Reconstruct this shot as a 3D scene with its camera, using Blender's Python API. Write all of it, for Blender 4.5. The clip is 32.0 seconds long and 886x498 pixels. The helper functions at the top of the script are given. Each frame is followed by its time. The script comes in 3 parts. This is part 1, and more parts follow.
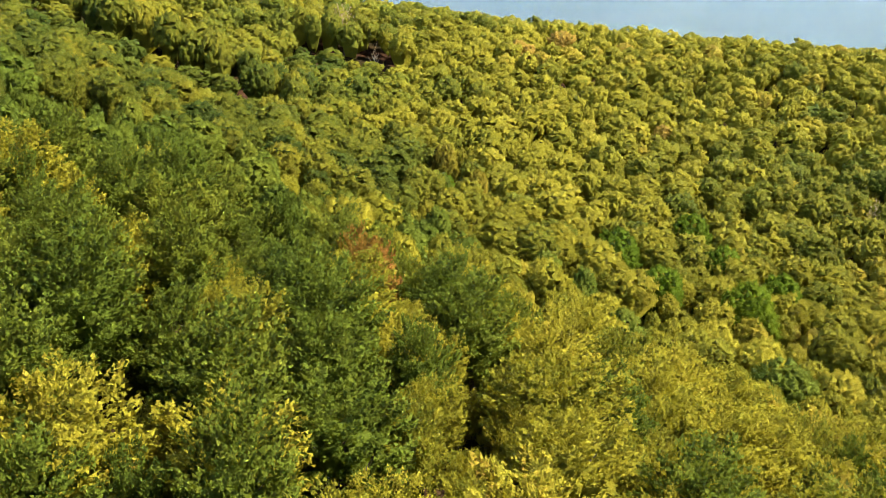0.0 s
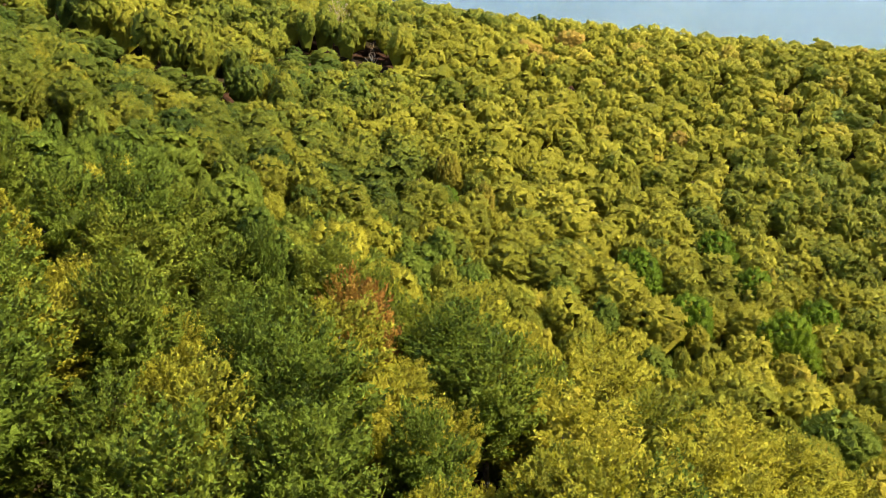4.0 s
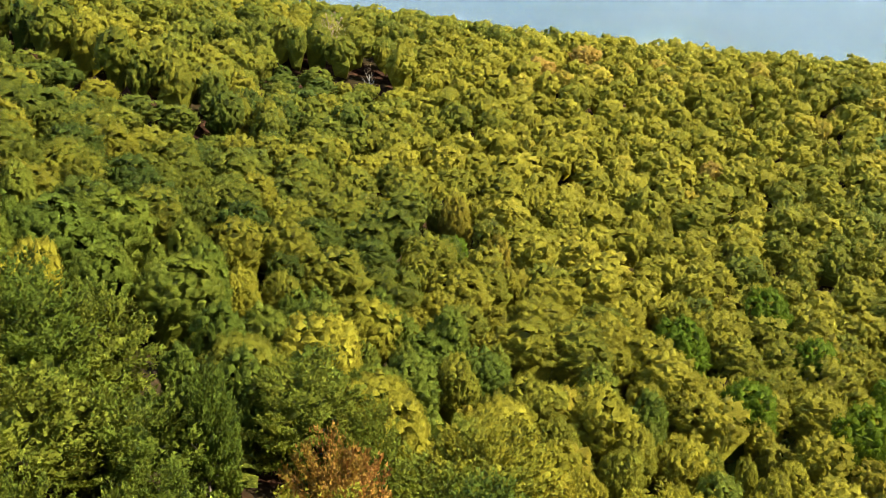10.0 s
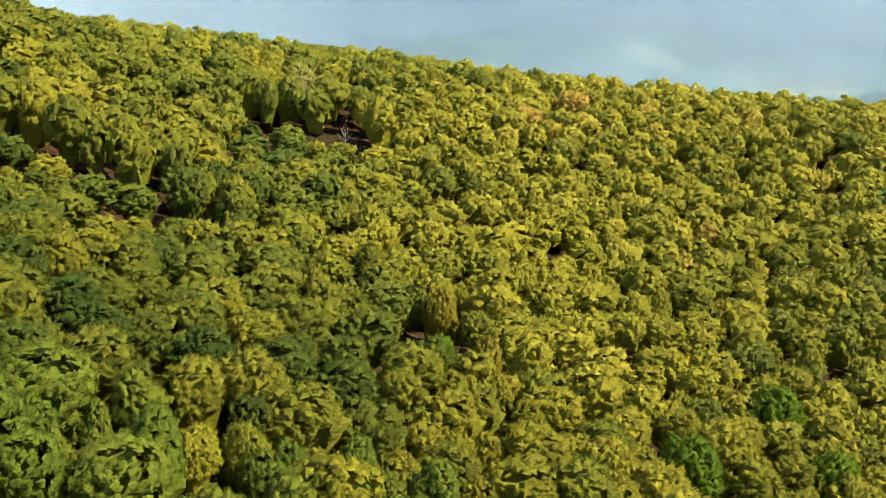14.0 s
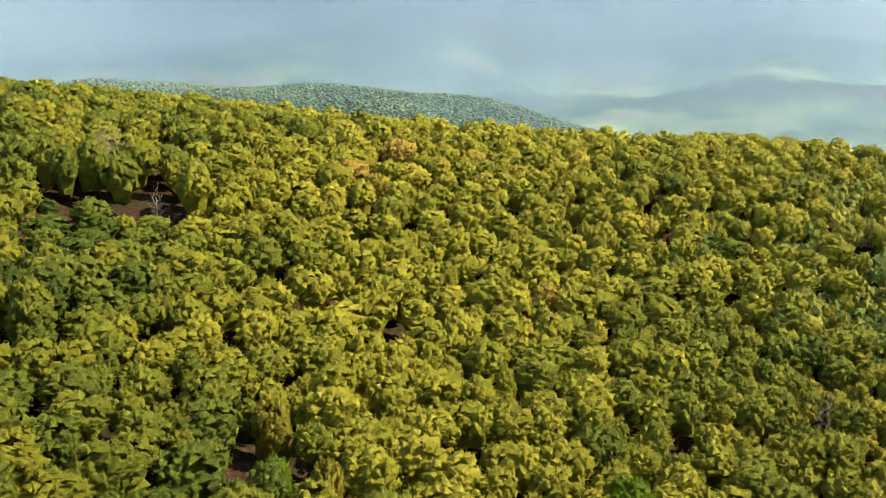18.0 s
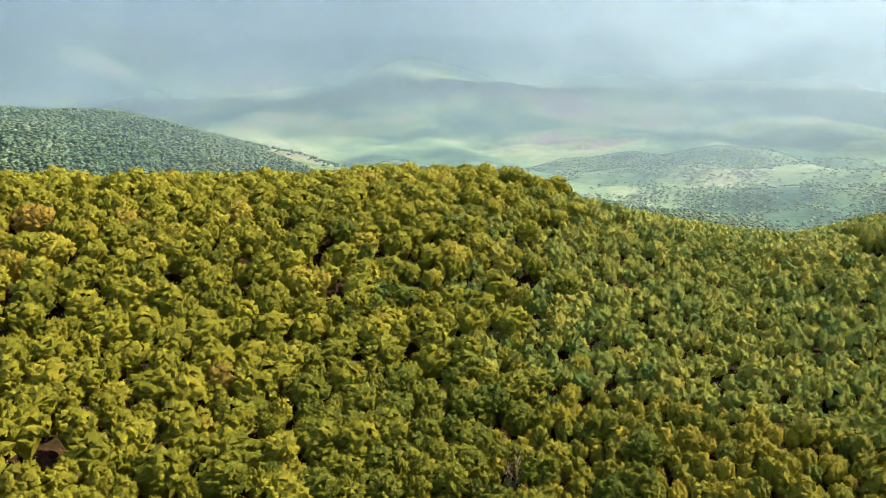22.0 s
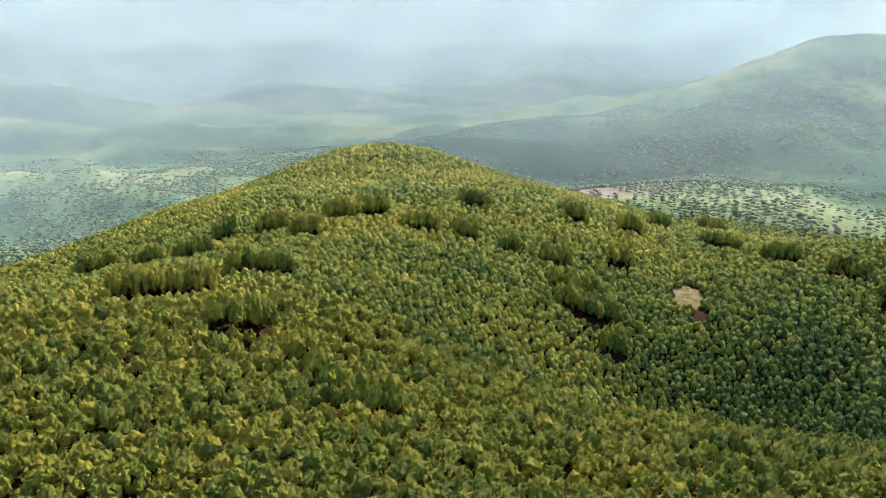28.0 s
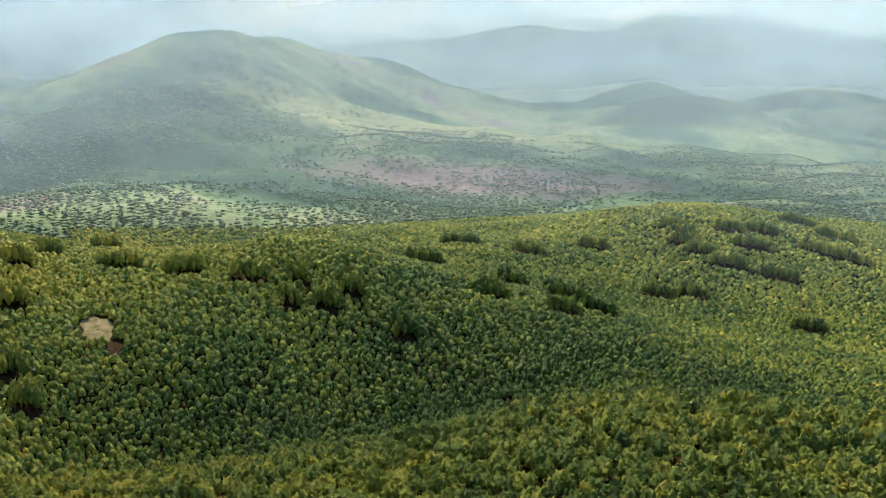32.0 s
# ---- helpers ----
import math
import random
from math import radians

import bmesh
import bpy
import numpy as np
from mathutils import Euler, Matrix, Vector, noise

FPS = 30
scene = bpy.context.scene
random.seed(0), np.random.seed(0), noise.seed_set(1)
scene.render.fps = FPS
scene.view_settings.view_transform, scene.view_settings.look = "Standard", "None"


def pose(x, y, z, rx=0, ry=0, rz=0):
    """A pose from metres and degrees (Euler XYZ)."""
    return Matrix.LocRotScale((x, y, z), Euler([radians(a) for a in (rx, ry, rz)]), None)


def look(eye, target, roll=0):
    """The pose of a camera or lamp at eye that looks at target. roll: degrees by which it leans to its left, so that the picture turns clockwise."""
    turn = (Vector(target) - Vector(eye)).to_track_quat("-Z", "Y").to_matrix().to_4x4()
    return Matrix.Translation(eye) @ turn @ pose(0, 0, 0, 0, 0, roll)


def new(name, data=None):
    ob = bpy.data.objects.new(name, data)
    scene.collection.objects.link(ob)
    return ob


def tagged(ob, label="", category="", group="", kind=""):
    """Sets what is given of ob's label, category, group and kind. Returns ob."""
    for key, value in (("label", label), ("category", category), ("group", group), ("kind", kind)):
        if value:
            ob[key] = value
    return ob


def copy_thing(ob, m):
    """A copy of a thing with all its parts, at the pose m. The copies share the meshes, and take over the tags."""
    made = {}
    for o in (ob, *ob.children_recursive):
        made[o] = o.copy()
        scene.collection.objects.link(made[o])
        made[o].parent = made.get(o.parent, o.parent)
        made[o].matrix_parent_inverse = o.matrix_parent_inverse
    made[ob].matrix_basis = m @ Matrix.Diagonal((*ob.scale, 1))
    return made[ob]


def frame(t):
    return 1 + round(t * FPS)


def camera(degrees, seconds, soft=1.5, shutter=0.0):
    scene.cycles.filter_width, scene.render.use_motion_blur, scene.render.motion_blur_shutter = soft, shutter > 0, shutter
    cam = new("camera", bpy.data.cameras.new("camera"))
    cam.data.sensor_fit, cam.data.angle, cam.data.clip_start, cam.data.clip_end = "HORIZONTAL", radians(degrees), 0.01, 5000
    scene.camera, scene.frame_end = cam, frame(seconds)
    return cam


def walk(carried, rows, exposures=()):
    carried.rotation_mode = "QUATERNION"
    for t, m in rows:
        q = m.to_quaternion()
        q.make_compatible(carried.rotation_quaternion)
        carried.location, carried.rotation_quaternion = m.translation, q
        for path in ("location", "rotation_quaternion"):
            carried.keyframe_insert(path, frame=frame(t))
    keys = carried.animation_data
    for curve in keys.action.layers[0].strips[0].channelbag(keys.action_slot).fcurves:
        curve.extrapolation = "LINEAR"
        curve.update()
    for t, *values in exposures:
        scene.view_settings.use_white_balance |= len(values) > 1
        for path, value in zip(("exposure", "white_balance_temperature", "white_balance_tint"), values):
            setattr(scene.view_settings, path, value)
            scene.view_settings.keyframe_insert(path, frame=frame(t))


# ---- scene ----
cam = camera(48.6, 32.0, 0.8)

# seconds, eye in metres, heading (clockwise from +y), pitch, roll in degrees
PATH = [
    (0, -0.00, 0.00, 320.00, 0.00, -13.45, -0.14),
    (1, -0.14, 3.03, 320.02, 0.03, -13.48, -0.10),
    (2, -0.29, 6.10, 320.04, 0.08, -13.55, 0.05),
    (3, -0.41, 9.27, 320.09, 0.09, -13.57, 0.04),
    (3.5, -0.49, 10.85, 320.08, 0.10, -13.60, 0.06),
    (5.5, -0.80, 17.29, 319.99, 0.17, -13.58, 0.16),
    (6, -0.85, 18.91, 319.97, 0.18, -13.60, 0.17),
    (7, -0.92, 22.11, 319.93, 0.17, -13.59, 0.15),
    (8, -1.03, 25.24, 320.05, 0.16, -13.63, 0.20),
    (9, -1.21, 28.45, 320.85, 0.15, -13.56, 0.23),
    (10, -1.42, 31.72, 322.35, 0.16, -13.50, 0.27),
    (11, -1.58, 34.93, 324.14, 0.14, -13.40, 0.25),
    (12, -1.75, 37.93, 325.94, 0.12, -13.35, 0.23),
    (13, -1.90, 40.83, 327.85, 0.58, -13.24, 0.17),
    (14, -2.06, 43.56, 329.79, 1.51, -13.23, 0.15),
    (14.5, -2.08, 44.90, 330.81, 2.34, -13.20, 0.09),
    (16.5, -1.88, 50.24, 334.96, 7.12, -13.19, -0.11),
    (17, -1.82, 51.57, 335.98, 8.67, -13.19, -0.16),
    (18, -1.72, 54.25, 337.91, 11.88, -13.18, -0.14),
    (19, -1.67, 57.04, 339.84, 15.88, -13.12, -0.23),
    (20, -1.49, 59.86, 341.79, 20.47, -13.17, -0.22),
    (21, -1.07, 62.71, 343.78, 26.20, -13.21, -0.19),
    (22, -0.38, 65.57, 345.74, 32.52, -13.30, -0.20),
    (23, 0.48, 68.40, 347.67, 39.07, -13.38, -0.17),
    (24, 1.56, 71.11, 349.63, 45.78, -13.50, -0.09),
    (24.5, 2.23, 72.35, 350.59, 49.46, -13.53, -0.13),
    (26.5, 5.32, 76.87, 354.33, 65.10, -13.77, -0.18),
    (27, 6.22, 77.93, 355.26, 68.96, -13.83, -0.11),
    (28, 8.39, 79.81, 357.11, 77.29, -13.93, -0.12),
    (29, 11.01, 81.36, 358.96, 86.41, -14.04, -0.01),
    (30, 13.94, 82.75, 360.76, 96.08, -14.14, 0.20),
    (31, 17.05, 84.06, 362.49, 106.05, -14.17, 0.36),
    (31.2, 17.69, 84.31, 362.83, 108.20, -14.18, 0.39),
    (31.4, 18.32, 84.57, 363.18, 110.30, -14.20, 0.41),
    (31.6, 18.96, 84.82, 363.52, 111.75, -14.22, 0.44),
    (31.8, 19.59, 85.08, 363.87, 112.68, -14.24, 0.47),
    (32, 20.23, 85.33, 364.21, 113.27, -14.26, 0.50),
]


def aimed(x, y, z, heading, pitch, roll):
    a, b = radians(heading), radians(pitch)
    way = Vector((math.sin(a) * math.cos(b), math.cos(a) * math.cos(b), math.sin(b)))
    return look((x, y, z), Vector((x, y, z)) + 10 * way, roll)


walk(cam, [(t, aimed(*row)) for t, *row in PATH], [(0, 2.85), (9, 2.8), (14, 2.75), (20, 2.65), (24, 2.55), (28, 2.5), (32, 2.3)])

# ---- world and sun ----
SUN_HEADING, SUN_HEIGHT = 99.0, 44.0
world = bpy.data.worlds.new("hazy_sky")
scene.world = world
world.use_nodes = True
sky = world.node_tree.nodes.new("ShaderNodeTexSky")
sky.sky_type = "NISHITA"
sky.sun_disc = False
sky.sun_elevation, sky.sun_rotation = radians(SUN_HEIGHT), radians(SUN_HEADING)
sky.dust_density, sky.air_density, sky.altitude = 3.0, 1.0, 300
back = world.node_tree.nodes["Background"]
back.inputs[1].default_value = 0.095
world.node_tree.links.new(sky.outputs[0], back.inputs[0])

sun = new("sun", bpy.data.lights.new("sun", "SUN"))
sun.data.energy, sun.data.angle, sun.data.color = 5.0, radians(0.7), (1.0, 0.88, 0.66)
a, b = radians(SUN_HEADING), radians(SUN_HEIGHT)
sun.matrix_world = look((0, 0, 900), Vector((0, 0, 900)) - Vector((math.sin(a) * math.cos(b), math.cos(a) * math.cos(b), math.sin(b))))

# ---- the lie of the land ----
# hills and hollows: middle x, y, height, spread in metres
SPURS = [
    (498, 232, -7.5, 38),     (514, 228, 37.1, 45), (44, 103, -9, 45), (75, 166, -10.9, 45), (545, 103, 7.1, 45),
    (44, 260, 12.7, 45), (-113, 197, 29.9, 45), (388, 40, 20.7, 45), (326, 354, -10.8, 45),
    (138, 291, 12.8, 45), (-82, 103, 19.6, 45), (451, 166, 7.9, 45), (294, 9, -17.8, 45),
    (514, -148, 8.8, 45), (263, -85, -20.8, 45), (12, 197, 11.3, 45), (-19, 40, 8.1, 45),
    (545, 40, -9.3, 45), (483, 291, 6.8, 45), (12, -22, -3.1, 45), (263, 134, 14.3, 45),
]
KNOLLS = [
    (-19, 291, 11.8, 45), (106, 228, 9.9, 45), (200, 260, 6, 45), (388, 260, 8.3, 45),
    (-103, 291, 37.4, 72), (451, 442, -23.8, 72), (149, 90, -16.6, 72), (703, 39, -14.2, 72),
    (300, 90, -47.4, 72), (300, 241, -4.5, 72), (602, 493, -17.5, 72), (401, -162, -0.8, 72),
    (451, 594, -8.3, 72), (703, 190, -29.9, 72), (-154, 39, 10.8, 72), (216, 560, -22, 120),
    (132, -112, -14.9, 120), (-372, 392, 52.4, 120), (804, 392, -32.9, 120), (-204, -280, -8.2, 120),
]
HILLS = [
    (384, -179, -53.1, 192), (-422, -45, 44.5, 192), (787, -314, -31, 192), (250, 1030, 44.7, 192),
    (250, -448, -22.8, 192), (1594, -179, 48.5, 192), (-64, 1120, 60.3, 320), (1504, -224, 53.6, 320),
    (1280, 896, 33.5, 320), (-960, 448, 41, 320), (1728, 0, 39.5, 320), (832, -896, 32.2, 320),
    (-512, 896, 51.5, 320), (-960, 224, 47, 320), (-288, 1120, 47.4, 320), (1504, 448, 18.6, 320),
    (182, 22, 185.7, 544), (-579, -1120, 41, 544), (1325, 1546, 14.7, 544), (-960, -739, 43.9, 544),
    (1850, -205, 84, 170), (1913, -560, 95, 190), (2385, -993, 60, 180), (1476, -973, 80, 150), (1892, -1251, 70, 110),
    (1040, 2190, 60, 130), (1300, 2080, 60, 150), (1560, 1900, 55, 150),
]
WEST_FOLDS = [
    (-32, 214, 2.4, 34), (-32, 112, -0.7, 34), (-30, 300, -0.7, 85), (-10, 255, 1.5, 52), (2, 180, -3.4, 34),
    (2, 10, 0.7, 34), (36, 78, -1.8, 34), (36, 146, 1.5, 34), (36, 214, -4.8, 34), (70, 248, 2.9, 34),
    (80, 300, 0.8, 52), (80, -15, -2, 52), (104, 214, -3.5, 34), (125, 120, 9.5, 52), (138, 282, 1.4, 34),
    (172, 214, -6.2, 34), (172, 282, 1, 34), (206, 248, -1.8, 34), (206, 78, 14.4, 34), (215, 120, -11.9, 52),
    (215, 165, 8.2, 52), (240, 214, 0.7, 34), (250, -50, 23.6, 85), (250, 20, -2.4, 85), (260, 165, 10.3, 52),
]
EAST_FOLDS = [
    (274, -24, -12.3, 34), (274, 78, -9.4, 34), (274, 282, -5.3, 34), (274, -92, 9.8, 34), (308, 44, 23.5, 34),
    (308, 112, 13, 34), (320, 90, 0.1, 85), (320, 90, 0.1, 85), (320, -50, 3.2, 85), (320, 90, 0.1, 85),
    (350, 165, 17.1, 52), (395, 300, 2.3, 52), (395, 120, 10.7, 52), (410, 44, -12.8, 34), (410, -24, 8.5, 34),
    (460, -120, 10.3, 85), (460, 20, 3.9, 85), (485, 255, -1.3, 52), (530, -330, 19.3, 85), (600, -330, 21, 85),
    (620, -330, -5.1, 52), (665, -150, 13.9, 52), (670, -50, -13.8, 85), (670, -50, -13.8, 85), (670, -260, 2, 85),
]
LOW = 112.0


def smooth(lo, hi, v):
    t = np.clip((v - lo) / (hi - lo), 0, 1)
    return t * t * (3 - 2 * t)


def waves(x, y, size, seed):
    """Slow unevenness between about -1 and 1, with features of the given size."""
    rng = np.random.default_rng(seed)
    out = 0 * x
    for k in range(7):
        turn, f = rng.uniform(0, 2 * math.pi), rng.uniform(0.6, 1.7) * 2 * math.pi / size
        out = out + np.sin(f * (x * math.cos(turn) + y * math.sin(turn)) + rng.uniform(0, 6.28))
    return out / 3.2


def ground_z(x, y):
    x, y = np.asarray(x, float), np.asarray(y, float)
    z = LOW + 0 * x
    for cx, cy, h, s in SPURS + KNOLLS + HILLS + WEST_FOLDS + EAST_FOLDS:
        z = z + h * np.exp(-((x - cx) ** 2 + (y - cy) ** 2) / (2 * s * s))
    r, a = np.hypot(x, y), np.arctan2(x, y)
    z = z + smooth(500, 1400, r) * (14 * waves(x, y, 420, 3) + 7 * waves(x, y, 170, 4))
    z = z + smooth(1500, 3400, r) * 35 * waves(x, y, 900, 5)
    z = z + smooth(2300, 4500, r) * (125 + 30 * np.sin(3.1 * a + 0.6) + 22 * np.sin(9 * a + 1) + 8 * np.sin(23 * a))
    z = z + 22 * np.exp(-(((x + 10) / 330) ** 2 + ((y - 900) / 120) ** 2))
    return z + 0.25 * waves(x, y, 17, 6)


def oldness(x, y):
    """1 in the tall old wood, 0 in the young dense wood on the slope beyond."""
    edge = 61 + 0.72 * np.maximum(y - 144, 0) + 7 * waves(x, y, 60, 8)
    return 1 / (1 + np.exp((x - edge) / 16))


# ---- materials ----
def material(name):
    m = bpy.data.materials.new(name)
    m.use_nodes = True
    m.node_tree.nodes.clear()
    return m, m.node_tree.nodes, m.node_tree.links


def node(nodes, kind, **values):
    n = nodes.new(kind)
    for key, value in values.items():
        n.inputs[key].default_value = value
    return n


def ramp(nodes, stops):
    r = nodes.new("ShaderNodeValToRGB")
    while len(r.color_ramp.elements) < len(stops):
        r.color_ramp.elements.new(0.5)
    for e, (at, colour) in zip(r.color_ramp.elements, stops):
        e.position, e.color = at, (*colour, 1)
    return r


def leaf_material(name, stops, per_object, glow=0.2, size=14.0, rough=0.3, grain=3.2, speck=0.4):
    """Foliage: matt blades that let light through, tinted tree by tree and clump by clump; speck mottles the colour
    like leaf-scale light and dark.
    """
    m, nodes, links = material(name)

    def blend(first, by, then):
        n = nodes.new("ShaderNodeMath")
        n.operation = "MULTIPLY_ADD"
        links.new(first, n.inputs[0])
        n.inputs[1].default_value = by
        if isinstance(then, float):
            n.inputs[2].default_value = then
        else:
            links.new(then, n.inputs[2])
        return n.outputs[0]

    out = nodes.new("ShaderNodeOutputMaterial")
    at = nodes.new("ShaderNodeAttribute")
    at.attribute_name = "tint"
    tint = at.outputs["Fac"]
    if per_object:
        tint = blend(nodes.new("ShaderNodeObjectInfo").outputs["Random"], 0.46, tint)
    where = nodes.new("ShaderNodeNewGeometry")
    broad = node(nodes, "ShaderNodeTexNoise", Scale=1 / size, Detail=2.0)
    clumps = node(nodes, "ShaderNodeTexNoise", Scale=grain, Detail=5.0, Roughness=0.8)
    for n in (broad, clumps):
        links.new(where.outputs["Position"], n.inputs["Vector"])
    # speck puts leaf-scale light and dark into the base colour
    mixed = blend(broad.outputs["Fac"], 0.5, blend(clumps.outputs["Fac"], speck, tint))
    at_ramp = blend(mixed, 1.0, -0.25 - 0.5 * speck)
    colours = ramp(nodes, stops)
    links.new(at_ramp, colours.inputs[0])
    blade = node(nodes, "ShaderNodeBsdfPrincipled", Roughness=0.65)
    blade.inputs["Specular IOR Level"].default_value = 0.06
    facing = nodes.new("ShaderNodeAttribute")
    facing.attribute_name = "facing"
    turned = nodes.new("ShaderNodeVectorTransform")
    turned.vector_type, turned.convert_from, turned.convert_to = "NORMAL", "OBJECT", "WORLD"
    links.new(facing.outputs["Vector"], turned.inputs[0])
    bump = node(nodes, "ShaderNodeBump", Strength=1.0, Distance=rough)
    links.new(clumps.outputs["Fac"], bump.inputs["Height"])
    links.new(turned.outputs[0], bump.inputs["Normal"])
    links.new(bump.outputs[0], blade.inputs["Normal"])
    links.new(colours.outputs[0], blade.inputs["Base Color"])
    warm = nodes.new("ShaderNodeHueSaturation")
    warm.inputs["Hue"].default_value, warm.inputs["Saturation"].default_value, warm.inputs["Value"].default_value = 0.49, 1.08, 1.9
    links.new(colours.outputs[0], warm.inputs["Color"])
    thin = nodes.new("ShaderNodeBsdfTranslucent")
    links.new(bump.outputs[0], thin.inputs["Normal"])
    links.new(warm.outputs[0], thin.inputs["Color"])
    both = nodes.new("ShaderNodeMixShader")
    both.inputs[0].default_value = glow
    links.new(blade.outputs[0], both.inputs[1])
    links.new(thin.outputs[0], both.inputs[2])
    links.new(both.outputs[0], out.inputs[0])
    return m


GREENS = [(0.0, (0.049, 0.077, 0.010)), (0.25, (0.116, 0.133, 0.013)), (0.5, (0.209, 0.198, 0.016)), (0.75, (0.275, 0.252, 0.022)), (0.92, (0.328, 0.270, 0.029)), (1.0, (0.316, 0.213, 0.035))]
DARKS = [(0.0, (0.039, 0.069, 0.003)), (0.6, (0.078, 0.124, 0.005)), (1.0, (0.132, 0.175, 0.007))]
RUSTS = [(0.0, (0.13, 0.13, 0.012)), (0.4, (0.20, 0.165, 0.016)), (0.65, (0.26, 0.145, 0.026)), (1.0, (0.29, 0.12, 0.032))]
BLUES = [(0.0, (0.046, 0.077, 0.009)), (0.5, (0.089, 0.121, 0.012)), (1.0, (0.157, 0.170, 0.017))]
PALES = [(0.0, (0.22, 0.18, 0.11)), (1.0, (0.34, 0.26, 0.18))]

leaf_green = leaf_material("beech_leaves", GREENS, True)
leaf_dark = leaf_material("dark_leaves", DARKS, True)
leaf_rust = leaf_material("turning_leaves", RUSTS, True, size=5.0)
leaf_fresh = leaf_material("hornbeam_and_oak_leaves", BLUES, True)
leaf_pale = leaf_material("bud_twigs", PALES, True)
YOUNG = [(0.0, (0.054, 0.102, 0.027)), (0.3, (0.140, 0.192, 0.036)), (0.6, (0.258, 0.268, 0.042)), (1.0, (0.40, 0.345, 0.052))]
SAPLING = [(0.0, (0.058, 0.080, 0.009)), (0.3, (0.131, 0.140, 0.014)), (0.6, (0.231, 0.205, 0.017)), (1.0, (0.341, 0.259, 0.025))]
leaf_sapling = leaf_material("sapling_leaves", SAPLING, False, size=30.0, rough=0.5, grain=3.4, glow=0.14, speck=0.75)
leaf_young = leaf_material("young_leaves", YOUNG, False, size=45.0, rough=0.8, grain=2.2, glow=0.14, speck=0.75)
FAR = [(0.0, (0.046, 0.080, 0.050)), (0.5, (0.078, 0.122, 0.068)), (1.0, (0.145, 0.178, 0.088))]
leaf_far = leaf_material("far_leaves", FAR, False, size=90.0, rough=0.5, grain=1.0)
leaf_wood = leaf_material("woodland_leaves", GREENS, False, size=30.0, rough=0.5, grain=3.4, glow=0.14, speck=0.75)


def soil_material():
    m, nodes, links = material("forest_floor")
    out = nodes.new("ShaderNodeOutputMaterial")
    where = nodes.new("ShaderNodeNewGeometry")
    fine = node(nodes, "ShaderNodeTexNoise", Scale=1.3, Detail=6.0, Roughness=0.65)
    wide = node(nodes, "ShaderNodeTexNoise", Scale=0.12, Detail=3.0)
    for n in (fine, wide):
        links.new(where.outputs["Position"], n.inputs["Vector"])
    litter = ramp(nodes, [(0.3, (0.010, 0.006, 0.003)), (0.5, (0.026, 0.013, 0.008)), (0.72, (0.062, 0.032, 0.019))])
    links.new(fine.outputs["Fac"], litter.inputs[0])
    moss = ramp(nodes, [(0.42, (0, 0, 0)), (0.58, (0.4, 0.4, 0.4))])
    links.new(wide.outputs["Fac"], moss.inputs[0])
    mix = nodes.new("ShaderNodeMixRGB")
    mix.inputs[2].default_value = (0.014, 0.021, 0.006, 1)
    links.new(moss.outputs[0], mix.inputs[0])
    links.new(litter.outputs[0], mix.inputs[1])
    bump = node(nodes, "ShaderNodeBump", Strength=0.8, Distance=0.25)
    links.new(fine.outputs["Fac"], bump.inputs["Height"])
    bsdf = node(nodes, "ShaderNodeBsdfPrincipled", Roughness=1.0)
    bsdf.inputs["Specular IOR Level"].default_value = 0.03
    links.new(mix.outputs[0], bsdf.inputs["Base Color"])
    links.new(bump.outputs[0], bsdf.inputs["Normal"])
    links.new(bsdf.outputs[0], out.inputs[0])
    return m


